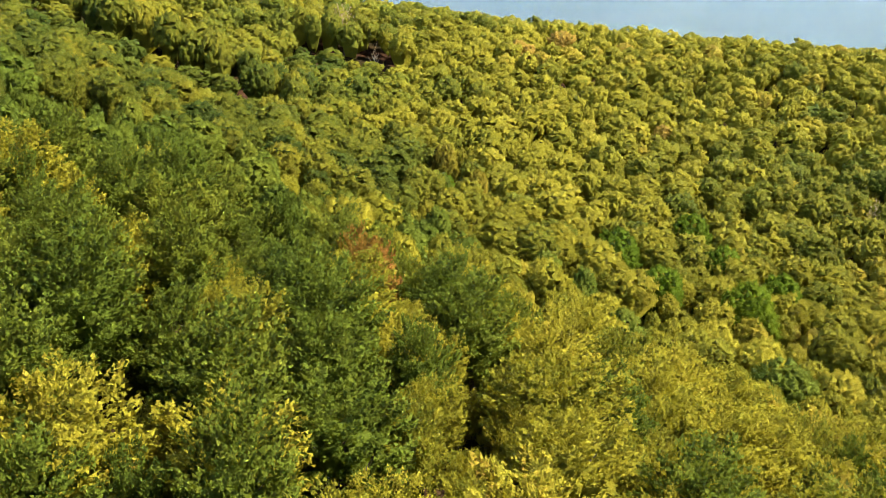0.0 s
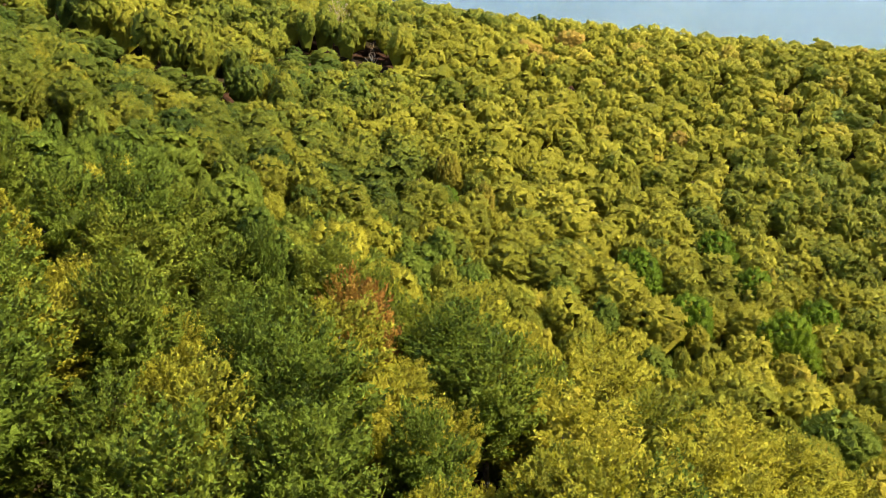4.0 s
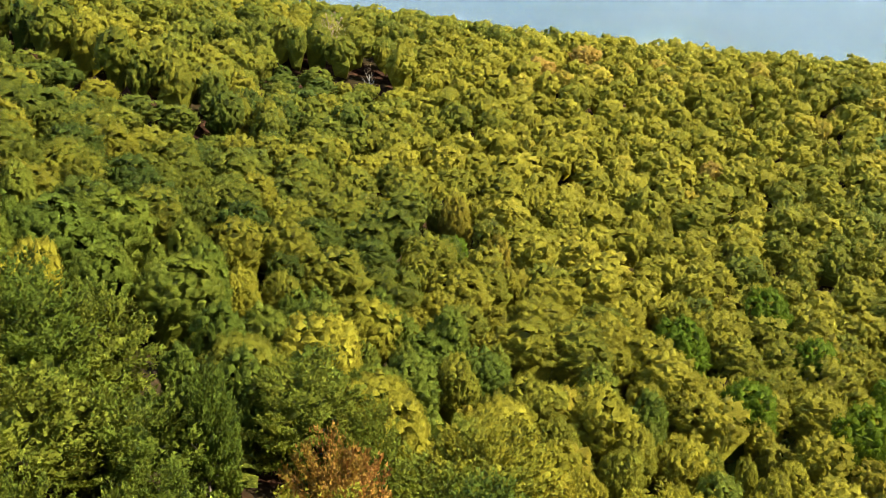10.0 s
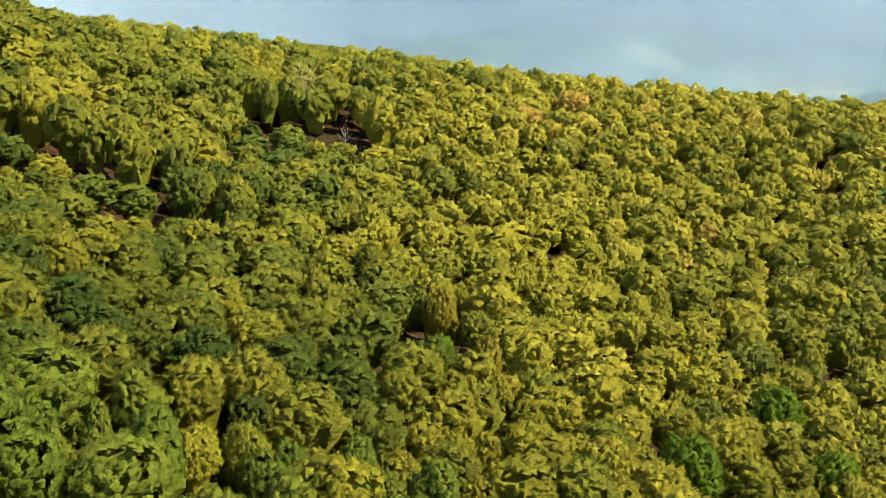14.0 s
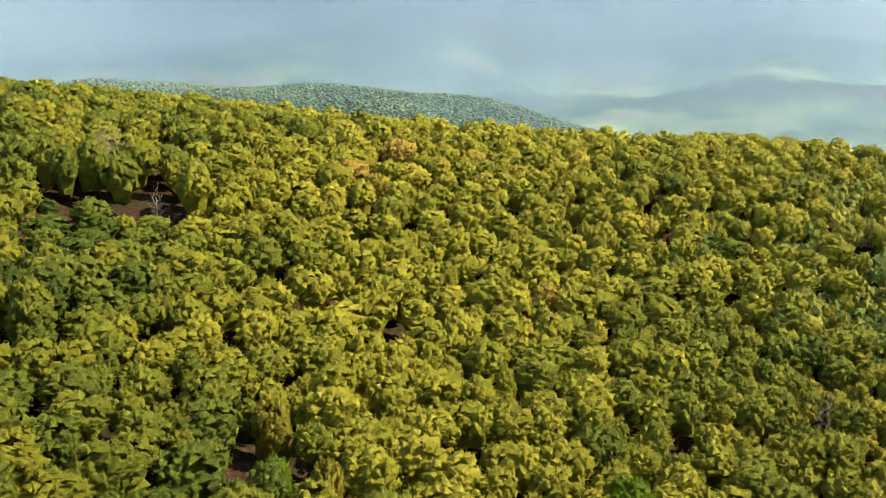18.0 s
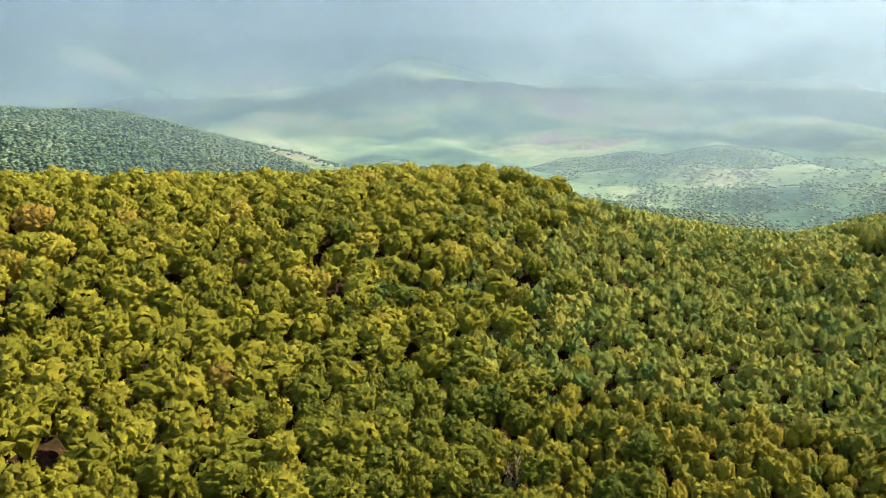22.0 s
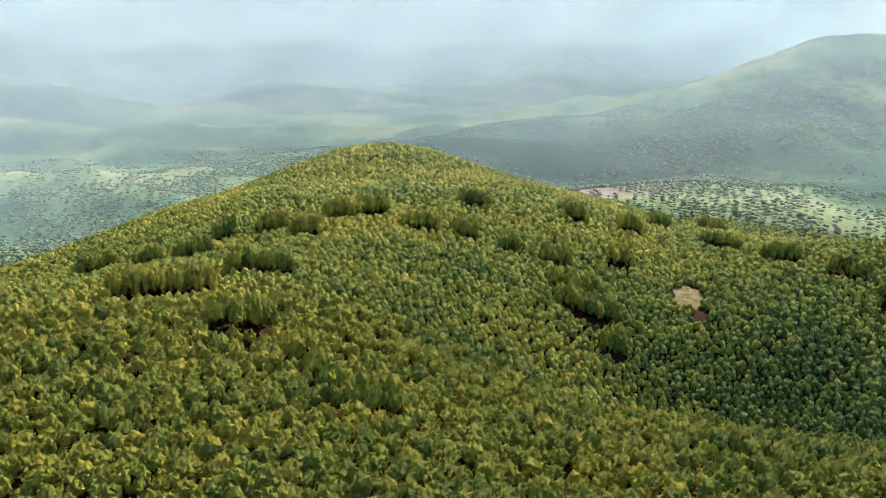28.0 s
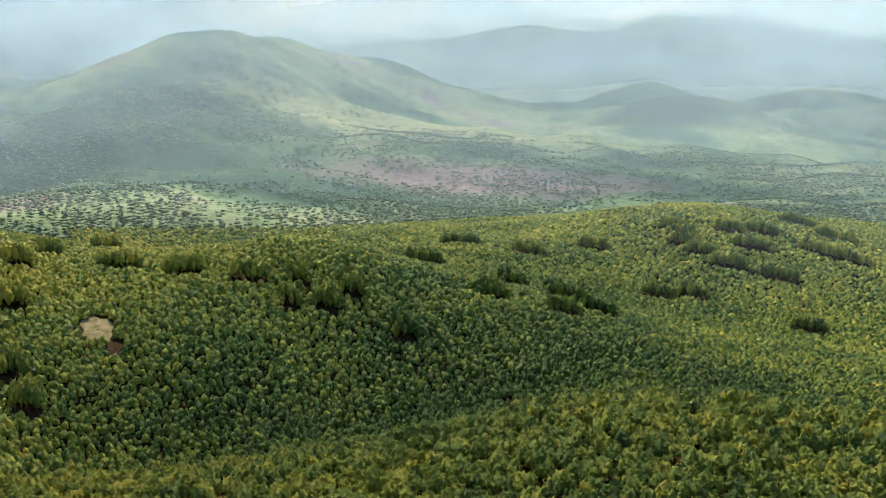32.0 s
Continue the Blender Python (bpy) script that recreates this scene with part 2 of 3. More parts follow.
def valley_material():
    """Far valley: a patchwork of woods, pasture and bare brown scrub, speckled with trees."""
    m, nodes, links = material("valley_land")
    out = nodes.new("ShaderNodeOutputMaterial")
    where = nodes.new("ShaderNodeNewGeometry")
    fields = node(nodes, "ShaderNodeTexNoise", Scale=1 / 260, Detail=4.0, Roughness=0.55)
    dots = node(nodes, "ShaderNodeTexVoronoi", Scale=1 / 9)
    grain = node(nodes, "ShaderNodeTexNoise", Scale=1 / 28, Detail=5.0, Roughness=0.7)
    for n in (fields, dots, grain):
        links.new(where.outputs["Position"], n.inputs["Vector"])
    cover = ramp(nodes, [(0.34, (0.024, 0.053, 0.040)), (0.45, (0.042, 0.080, 0.052)), (0.53, (0.092, 0.134, 0.074)), (0.60, (0.138, 0.166, 0.094)), (0.68, (0.142, 0.110, 0.112)), (0.8, (0.055, 0.080, 0.056))])
    links.new(fields.outputs["Fac"], cover.inputs[0])
    speck = ramp(nodes, [(0.28, (0.35, 0.45, 0.35)), (0.55, (1.0, 1.0, 1.0))])
    links.new(dots.outputs["Distance"], speck.inputs[0])
    one = nodes.new("ShaderNodeMixRGB")
    one.blend_type = "MULTIPLY"
    patch = ramp(nodes, [(0.42, (0, 0, 0)), (0.58, (0.9, 0.9, 0.9))])
    links.new(grain.outputs["Fac"], patch.inputs[0])
    links.new(patch.outputs[0], one.inputs[0])
    land = cover.outputs[0]
    for (cx, cy), half, turn, colour in (
        ((1010, -385), (75, 210), -27, (0.150, 0.110, 0.118)),
        ((1350, -440), (110, 300), -20, (0.24, 0.25, 0.13)),
        ((1390, -930), (110, 150), 30, (0.010, 0.024, 0.018)),
        ((1180, 130), (150, 260), 10, (0.014, 0.030, 0.018)),
        ((1300, 2080), (200, 450), 60, (0.006, 0.014, 0.014)),
        ((800, 420), (60, 150), 40, (0.17, 0.15, 0.12)),
        ((690, 60), (120, 190), 0, (0.035, 0.052, 0.028)),
    ):
        field = nodes.new("ShaderNodeMapping")
        field.vector_type = "TEXTURE"
        field.inputs["Location"].default_value = (cx, cy, 0)
        field.inputs["Rotation"].default_value = (0, 0, radians(turn))
        field.inputs["Scale"].default_value = (*half, 1e6)
        links.new(where.outputs["Position"], field.inputs["Vector"])
        far = nodes.new("ShaderNodeVectorMath")
        far.operation = "LENGTH"
        links.new(field.outputs[0], far.inputs[0])
        rough = nodes.new("ShaderNodeMath")
        rough.operation = "MULTIPLY_ADD"
        links.new(grain.outputs["Fac"], rough.inputs[0])
        rough.inputs[1].default_value = 0.9
        links.new(far.outputs["Value"], rough.inputs[2])
        inside = ramp(nodes, [(0.55, (0.9,) * 3), (0.98, (0,) * 3)])
        shrink = nodes.new("ShaderNodeMath")
        shrink.operation = "MULTIPLY"
        shrink.inputs[1].default_value = 0.6
        links.new(rough.outputs[0], shrink.inputs[0])
        links.new(shrink.outputs[0], inside.inputs[0])
        lay = nodes.new("ShaderNodeMixRGB")
        links.new(inside.outputs[0], lay.inputs[0])
        links.new(land, lay.inputs[1])
        lay.inputs[2].default_value = (*colour, 1)
        land = lay.outputs[0]
    links.new(land, one.inputs[1])
    links.new(speck.outputs[0], one.inputs[2])
    bump = node(nodes, "ShaderNodeBump", Strength=0.7, Distance=4.0)
    links.new(grain.outputs["Fac"], bump.inputs["Height"])
    bsdf = node(nodes, "ShaderNodeBsdfPrincipled", Roughness=1.0)
    bsdf.inputs["Specular IOR Level"].default_value = 0.03
    links.new(one.outputs[0], bsdf.inputs["Base Color"])
    links.new(bump.outputs[0], bsdf.inputs["Normal"])
    links.new(bsdf.outputs[0], out.inputs[0])
    return m


def bark_material(name, dark, light):
    m, nodes, links = material(name)
    out = nodes.new("ShaderNodeOutputMaterial")
    where = nodes.new("ShaderNodeTexCoord")
    grain = node(nodes, "ShaderNodeTexNoise", Scale=6.0, Detail=5.0)
    links.new(where.outputs["Object"], grain.inputs["Vector"])
    colours = ramp(nodes, [(0.35, dark), (0.65, light)])
    links.new(grain.outputs["Fac"], colours.inputs[0])
    bsdf = node(nodes, "ShaderNodeBsdfPrincipled", Roughness=0.9)
    links.new(colours.outputs[0], bsdf.inputs["Base Color"])
    links.new(bsdf.outputs[0], out.inputs[0])
    return m


def haze_sheet_material(name, density, seed):
    """A thin sheet that stands in for mist and distance haze: mostly clear, the rest blue-grey, lit by the sun and the
    sky.
    """
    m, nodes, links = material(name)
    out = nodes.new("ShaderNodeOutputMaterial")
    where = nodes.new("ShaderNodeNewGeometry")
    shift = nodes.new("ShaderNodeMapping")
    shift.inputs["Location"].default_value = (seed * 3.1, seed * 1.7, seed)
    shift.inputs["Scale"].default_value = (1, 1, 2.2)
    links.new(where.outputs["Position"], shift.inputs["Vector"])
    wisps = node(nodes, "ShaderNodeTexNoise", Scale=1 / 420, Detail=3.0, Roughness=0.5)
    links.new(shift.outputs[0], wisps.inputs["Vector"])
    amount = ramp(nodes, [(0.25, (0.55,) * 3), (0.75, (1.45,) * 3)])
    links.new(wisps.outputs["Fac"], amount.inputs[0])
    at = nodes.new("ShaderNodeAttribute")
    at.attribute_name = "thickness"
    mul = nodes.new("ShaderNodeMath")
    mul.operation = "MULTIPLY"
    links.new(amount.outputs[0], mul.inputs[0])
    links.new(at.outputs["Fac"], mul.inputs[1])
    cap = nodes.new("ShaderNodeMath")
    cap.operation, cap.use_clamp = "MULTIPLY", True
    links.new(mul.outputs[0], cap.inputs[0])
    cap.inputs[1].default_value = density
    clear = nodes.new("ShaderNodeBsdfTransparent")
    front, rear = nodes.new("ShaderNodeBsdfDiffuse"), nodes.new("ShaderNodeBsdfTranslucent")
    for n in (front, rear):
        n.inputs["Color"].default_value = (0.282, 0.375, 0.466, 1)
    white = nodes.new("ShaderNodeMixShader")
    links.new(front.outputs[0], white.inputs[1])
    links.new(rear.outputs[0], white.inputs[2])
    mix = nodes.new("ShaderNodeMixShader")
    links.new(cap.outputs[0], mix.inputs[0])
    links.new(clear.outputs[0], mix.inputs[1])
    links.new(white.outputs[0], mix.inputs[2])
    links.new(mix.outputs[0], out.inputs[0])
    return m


soil, valley = soil_material(), valley_material()
bark = bark_material("grey_brown_bark", (0.03, 0.024, 0.018), (0.09, 0.072, 0.055))
bark_white = bark_material("birch_bark", (0.1, 0.095, 0.085), (0.35, 0.33, 0.3))

# ---- mesh helpers ----
def mesh_of(name, verts, faces, mats, tint=None, attribute="tint", slots=None, facing=None):
    """A mesh from arrays: verts n x 3, faces m x 3 or m x 4."""
    me = bpy.data.meshes.new(name)
    faces = np.asarray(faces, np.int32)
    n, k = faces.shape
    me.vertices.add(len(verts))
    me.vertices.foreach_set("co", np.asarray(verts, np.float32).ravel())
    me.loops.add(n * k)
    me.loops.foreach_set("vertex_index", faces.ravel())
    me.polygons.add(n)
    me.polygons.foreach_set("loop_start", np.arange(0, n * k, k, dtype=np.int32))
    for mat in mats:
        me.materials.append(mat)
    if slots is not None:
        me.polygons.foreach_set("material_index", np.asarray(slots, np.int32))
    if tint is not None:
        me.attributes.new(attribute, "FLOAT", "POINT").data.foreach_set("value", np.asarray(tint, np.float32))
    if facing is not None:
        me.attributes.new("facing", "FLOAT_VECTOR", "POINT").data.foreach_set("vector", np.asarray(facing, np.float32).ravel())
    me.update(calc_edges=True)
    return me


def part(name, me, parent, label=""):
    ob = new(name, me)
    ob.parent = parent
    return tagged(ob, label)


# ---- ground: one sheet to the horizon ----
def build_ground():
    spokes = 360
    rings = np.concatenate([np.arange(4, 160, 4.0), 160 * (4700 / 160) ** np.linspace(0, 1, 210)])
    ang = np.linspace(0, 2 * math.pi, spokes, endpoint=False)
    x = 20 + np.outer(rings, np.sin(ang))
    y = 70 + np.outer(rings, np.cos(ang))
    verts = np.stack([x, y, ground_z(x, y)], -1).reshape(-1, 3)
    verts = np.vstack([verts, [[20, 70, float(ground_z(20, 70))]]])
    i, j = np.meshgrid(np.arange(len(rings) - 1), np.arange(spokes), indexing="ij")
    k = (j + 1) % spokes
    quads = np.stack([i * spokes + j, i * spokes + k, (i + 1) * spokes + k, (i + 1) * spokes + j], -1).reshape(-1, 4)
    quads = quads[:, ::-1]
    mid = verts[quads].mean(1)
    edge = np.hypot(mid[:, 0], mid[:, 1]) + 60 * waves(mid[:, 0], mid[:, 1], 150, 12)
    me = mesh_of("ground", verts, quads, [soil, valley], slots=(edge > 640))
    me.polygons.foreach_set("use_smooth", np.ones(len(quads), bool))
    tagged(new("ground", me), "brown leaf-littered slopes falling to a hazy valley", "ground", kind="structure")


build_ground()

def build_clearing():
    """The bare grassy clearing on the spur, a patch laid on the slope."""
    m, nodes, links = material("dry_grass")
    out = nodes.new("ShaderNodeOutputMaterial")
    where = nodes.new("ShaderNodeNewGeometry")
    tufts = node(nodes, "ShaderNodeTexNoise", Scale=0.35, Detail=6.0, Roughness=0.65)
    links.new(where.outputs["Position"], tufts.inputs["Vector"])
    colours = ramp(nodes, [(0.35, (0.06, 0.06, 0.022)), (0.5, (0.115, 0.10, 0.05)), (0.65, (0.17, 0.13, 0.08))])
    links.new(tufts.outputs["Fac"], colours.inputs[0])
    bsdf = node(nodes, "ShaderNodeBsdfPrincipled", Roughness=1.0)
    bsdf.inputs["Specular IOR Level"].default_value = 0.03
    links.new(colours.outputs[0], bsdf.inputs["Base Color"])
    links.new(bsdf.outputs[0], out.inputs[0])
    ang, rad = np.meshgrid(np.linspace(0, 2 * math.pi, 32, endpoint=False), np.linspace(0.05, 1, 8))
    reach = 5.4 * (1 + 0.18 * np.sin(3 * ang) + 0.1 * np.sin(7 * ang + 1))
    x, y = 338 + rad * reach * np.cos(ang) * 2.0, 69 + rad * reach * np.sin(ang)
    verts = np.stack([x, y, ground_z(x, y) + 0.35 - 0.3 * rad**4], -1).reshape(-1, 3)
    i, j = np.meshgrid(np.arange(7), np.arange(32), indexing="ij")
    k = (j + 1) % 32
    quads = np.stack([i * 32 + j, (i + 1) * 32 + j, (i + 1) * 32 + k, i * 32 + k], -1).reshape(-1, 4)
    tagged(new("ground_clearing", mesh_of("clearing", verts, quads, [m])), "pale dry grass clearing among young trees", "clearing", kind="structure")


build_clearing()

# ---- trees ----
def boughs(count, seed):
    """Directions and strengths of the boughs that bulge out of a crown."""
    rng = np.random.default_rng(seed)
    lift = 1 - 1.5 * (np.arange(count) + 0.5) / count + rng.normal(0, 0.06, count)
    turn = np.arange(count) * 2.39996 + rng.uniform(-0.5, 0.5, count)
    flat = np.sqrt(np.maximum(1 - lift**2, 0.02))
    return np.stack([flat * np.cos(turn), flat * np.sin(turn), lift], -1), rng.uniform(0.6, 1.1, count)


def unit(v):
    return v / (np.linalg.norm(v, axis=-1, keepdims=True) + 1e-9)


def form(tri, facing, jitter):
    """A crown's foliage: triangles n x 3 x 3, the way every corner faces, and each triangle's own tint."""
    return np.asarray(tri), np.asarray(facing), np.asarray(jitter)


def joined(*forms):
    return tuple(np.concatenate(some) for some in zip(*forms))


def puffs(centre, radius, away, out, rng, sides=5, spread=0.03, tall=0.55):
    """Rounded clumps of foliage: a low dome on every centre, bulging the given way out of the crown."""
    n = len(centre)
    side = unit(np.cross(away, rng.normal(0, 1, (n, 3))))
    other = np.cross(away, side)
    turn = np.arange(sides) * 2 * math.pi / sides + rng.uniform(-0.3, 0.3, (n, sides))
    ring = side[:, None] * np.cos(turn)[..., None] + other[:, None] * np.sin(turn)[..., None]
    wide = rng.uniform(0.85, 1.2, (n, sides, 1))
    deep = rng.uniform(-0.6, -0.3, (n, sides, 1))
    rim = centre[:, None] + radius[:, None, None] * (ring * wide + away[:, None] * deep)
    faces = unit(0.75 * ring + 0.35 * away[:, None] + 0.6 * out[:, None] + rng.normal(0, 0.12, (n, sides, 3)))
    top = centre + radius[:, None] * away * (tall * rng.uniform(0.8, 1.2, (n, 1)))
    crest = unit(away + 0.6 * out)
    tri = [np.stack([rim[:, k], rim[:, (k + 1) % sides], top], 1) for k in range(sides)]
    way = [np.stack([faces[:, k], faces[:, (k + 1) % sides], crest], 1) for k in range(sides)]
    return form(np.concatenate(tri), np.concatenate(way), np.tile(rng.normal(0, spread, n), sides))


def sprays(centre, radius, away, out, per, size, rng, spread=0.05):
    """Small leafy tips round every clump."""
    n = len(centre) * per
    lean = np.repeat(out, per, 0)
    way = unit(np.repeat(away, per, 0) + rng.normal(0, 0.6, (n, 3)))
    mid = np.repeat(centre, per, 0) + way * np.repeat(radius, per)[:, None] * rng.uniform(0.5, 1.05, (n, 1))
    along = unit(way * 0.8 + rng.normal(0, 0.6, (n, 3)) + np.array([0, 0, 0.25]))
    across = unit(np.cross(along, rng.normal(0, 1, (n, 3)))) * size * 0.38
    along = along * size * rng.uniform(0.6, 1.3, (n, 1))
    tri = np.stack([mid - along * 0.5 - across, mid - along * 0.5 + across, mid + along * 0.6], 1)
    own = unit(np.cross(tri[:, 1] - tri[:, 0], tri[:, 2] - tri[:, 0]))
    own *= np.where((own * way).sum(1) < 0, -1, 1)[:, None]
    return form(tri, np.repeat(unit(0.45 * own + 0.4 * way + 0.5 * lean)[:, None], 3, 1), rng.normal(0, spread, n))


def clump_crown(clumps, seed, per=6, size=0.1, sides=5, shape="round", heart=True):
    """A crown about 1 wide each way from its middle: rounded clumps on a dense heart, with leafy tips."""
    rng = np.random.default_rng(seed)
    out = unit(boughs(clumps, seed)[0])
    limb = unit(rng.normal(0, 1, (7, 3)) + np.array([0, 0, 0.6]))
    bulge = np.exp(-7 * (1 - np.clip(out @ limb.T, -1, 1))).max(-1)
    radius = 1.6 / math.sqrt(clumps) * rng.uniform(0.75, 1.2, clumps)
    centre = out * (0.62 + 0.24 * bulge + rng.uniform(-0.05, 0.05, clumps))[:, None]
    away = unit(out + np.array([0, 0, 0.3]) + rng.normal(0, 0.15, (clumps, 3)))
    if shape == "tall":
        centre = centre * np.array([0.84, 0.84, 1.12])
    made = [puffs(centre, radius, away, out, rng, sides)]
    if per:
        made.append(sprays(centre, radius, away, out, per, size, rng))
    if heart:
        inner = core(seed + 5, ((0.35, -0.9), (0.62, -0.25), (0.4, 0.4)), 4)
        made.append(form(inner, np.repeat(unit(inner.mean(1) + np.array([0, 0, 0.3]))[:, None], 3, 1), np.zeros(len(inner))))
    return joined(*made)


def bough_crown(count, per, seed, size=0.05, shape="round", heart=40):
    """A near crown: boughs that sweep out from the trunk, each a flat fan of leafy sprays, tips a little up."""
    rng = np.random.default_rng(seed)
    out = unit(boughs(count, seed)[0])
    squeeze = np.array([0.84, 0.84, 1.1]) if shape == "tall" else np.ones(3)
    limb = unit(rng.normal(0, 1, (9, 3)) + np.array([0, 0, 0.5]))
    bulge = np.exp(-6 * (1 - np.clip(out @ limb.T, -1, 1))).max(-1)[:, None]
    tip = out * (0.72 + 0.3 * bulge + rng.uniform(-0.05, 0.09, (count, 1))) * squeeze
    foot = np.stack([0 * tip[:, 0], 0 * tip[:, 0], 0.6 * tip[:, 2] - 0.3], -1)
    pick = np.repeat(np.arange(count), per)
    n = len(pick)
    s = rng.uniform(0.2, 1.0, (n, 1)) ** 0.5
    run = unit(tip - foot)[pick]
    level = unit(np.cross(run, np.array([0, 0, 1.0])) + 1e-6)
    wide = rng.normal(0, 1, (n, 1)) * 0.15 * (1.25 - s)
    mid = foot[pick] + (tip - foot)[pick] * s + np.array([0, 0, 0.1]) * s**2 + level * wide + rng.normal(0, 0.028, (n, 3))
    along = unit(run * 0.8 + level * np.sign(wide) * 0.5 + np.array([0, 0, 0.15]) + rng.normal(0, 0.4, (n, 3)))
    face = unit(np.array([0, 0, 0.6]) + 0.8 * out[pick] + rng.normal(0, 0.4, (n, 3)))
    across = unit(np.cross(face, along)) * size * 0.4 * rng.uniform(0.7, 1.3, (n, 1))
    along = along * size * rng.uniform(0.6, 1.35, (n, 1))
    tri = np.stack([mid - along * 0.5 - across, mid - along * 0.5 + across, mid + along * 0.6], 1)
    own = unit(np.cross(tri[:, 1] - tri[:, 0], tri[:, 2] - tri[:, 0]))
    own *= np.where((own * (out[pick] + np.array([0, 0, 0.3]))).sum(1) < 0, -1, 1)[:, None]
    way = unit(0.75 * own + 0.55 * out[pick] + np.array([0, 0, 0.05]))
    leaves = form(tri, np.repeat(way[:, None], 3, 1), rng.normal(0, 0.06, count)[pick] + rng.normal(0, 0.06, n))
    if not heart:
        return leaves
    away = unit(boughs(heart, seed + 3)[0])
    return joined(leaves, puffs(away * rng.uniform(0.28, 0.52, (heart, 1)) * squeeze, rng.uniform(0.08, 0.13, heart), away, away, rng, 5))


def triples(n):
    return np.arange(n * 3, dtype=np.int32).reshape(-1, 3)


def core(seed, rings, sides=4):
    """The dense inner foliage of a crown: a rough dome, wide above, drawn in to the trunk below."""
    g = np.random.default_rng(seed)
    loops = [np.array([(r * math.cos(t), r * math.sin(t), z) for t in np.arange(sides) * 6.283 / sides]) + g.normal(0, 0.12, (sides, 3)) for r, z in rings]
    out = []
    for a, b in zip(loops, loops[1:]):
        for k in range(sides):
            q = (k + 1) % sides
            out += [[a[k], a[q], b[q]], [a[k], b[q], b[k]]]
    out += [[loops[-1][0], loops[-1][k], loops[-1][k + 1]] for k in range(1, sides - 1)]
    return np.array(out)


def mound(seed, sides=4):
    """A small round treetop seen from far: a dome with a rim, a shoulder and a top."""
    g = np.random.default_rng(seed)
    turn = np.arange(sides) * 6.283 / sides + g.uniform(-0.3, 0.3, sides)
    far = g.uniform(0.8, 1.15, sides)
    rim = np.stack([far * np.cos(turn), far * np.sin(turn), g.uniform(-0.8, -0.45, sides)], -1)
    turn = turn + 0.5
    far = g.uniform(0.6, 0.85, sides)
    brow = np.stack([far * np.cos(turn), far * np.sin(turn), g.uniform(0.25, 0.55, sides)], -1)
    top = np.array([g.uniform(-0.25, 0.25), g.uniform(-0.25, 0.25), 0.85])
    out = []
    for k in range(sides):
        q = (k + 1) % sides
        out += [[rim[k], rim[q], brow[k]], [rim[q], brow[q], brow[k]], [brow[k], brow[q], top]]
    return rounded(np.array(out), g)


def rounded(tri, g):
    """Foliage that faces out of a dome's middle."""
    return form(tri, unit(tri * np.array([1, 1, 0.9]) + np.array([0, 0, 0.35]) + g.normal(0, 0.3, tri.shape)), g.normal(0, 0.07, len(tri)))


def cap(seed, sides=5):
    """The flattest treetop, for the far valley."""
    g = np.random.default_rng(seed)
    turn = np.arange(sides) * 6.283 / sides + g.uniform(-0.25, 0.25, sides)
    far = g.uniform(0.8, 1.2, sides)
    rim = np.stack([far * np.cos(turn), far * np.sin(turn), g.uniform(-0.7, -0.2, sides)], -1)
    top = np.array([g.uniform(-0.3, 0.3), g.uniform(-0.3, 0.3), 0.6])
    return rounded(np.array([[rim[k], rim[(k + 1) % sides], top] for k in range(sides)]), g)


def tube(points, radii, sides=5):
    points = np.asarray(points, float)
    verts, faces = [], []
    for n, (p, r) in enumerate(zip(points, radii)):
        for s in range(sides):
            ang = 2 * math.pi * s / sides
            verts.append((p[0] + r * math.cos(ang), p[1] + r * math.sin(ang), p[2]))
        if n:
            o = n * sides
            faces += [(o - sides + s, o - sides + (s + 1) % sides, o + (s + 1) % sides, o + s) for s in range(sides)]
    return np.array(verts), np.array(faces)


def trunk_mesh(name, height, seed, mat, limbs=9):
    rng = np.random.default_rng(seed)
    lean = rng.normal(0, 0.25, 2)
    verts, faces, base = [], [], 0

    def add(p, r):
        nonlocal base
        v, f = tube(p, r)
        verts.append(v)
        faces.append(f + base)
        base += len(v)

    spine = [(lean[0] * t, lean[1] * t, -0.4 + t * (height * 0.66 + 0.4)) for t in (0, 0.06, 0.3, 0.6, 1)]
    add(spine, (0.24, 0.16, 0.13, 0.09, 0.03))
    for k in range(limbs):
        t = 0.28 + 0.6 * k / limbs
        ang, far = k * 2.4 + rng.uniform(-0.3, 0.3), rng.uniform(1.1, 2.2) * (1.15 - 0.6 * t)
        p0 = np.array([lean[0] * t, lean[1] * t, t * height * 0.66])
        p1 = p0 + [math.cos(ang) * far * 0.55, math.sin(ang) * far * 0.55, far * 0.35]
        p2 = p0 + [math.cos(ang) * far, math.sin(ang) * far, far * 0.85]
        add([p0, p1, p2], (0.07, 0.045, 0.015))
    return mesh_of(name, np.vstack(verts), np.vstack(faces), [mat])


def make_tree(name, label, category, group, height, width, mat, seed, count=96, per=72, shape="round", barks=None, size=0.054, heart=80, near=True):
    """A tree at the origin: trunk with limbs, and a crown of boughs with leaf sprays."""
    base = tagged(new(name), label, category, group)
    part("trunk", trunk_mesh("trunk", height, seed, barks or bark), base)
    tri, way, jitter = bough_crown(count, per, seed + 1, size, shape, heart) if near else clump_crown(230, seed + 1, 24, 0.032, 5, shape)
    tri = tri * np.array([width / 2, width / 2, height * 0.5]) + np.array([0, 0, height * 0.48])
    part("crown", mesh_of("crown", tri.reshape(-1, 3), triples(len(tri)), [mat], np.repeat(0.31 + jitter, 3), facing=way), base)
    return base


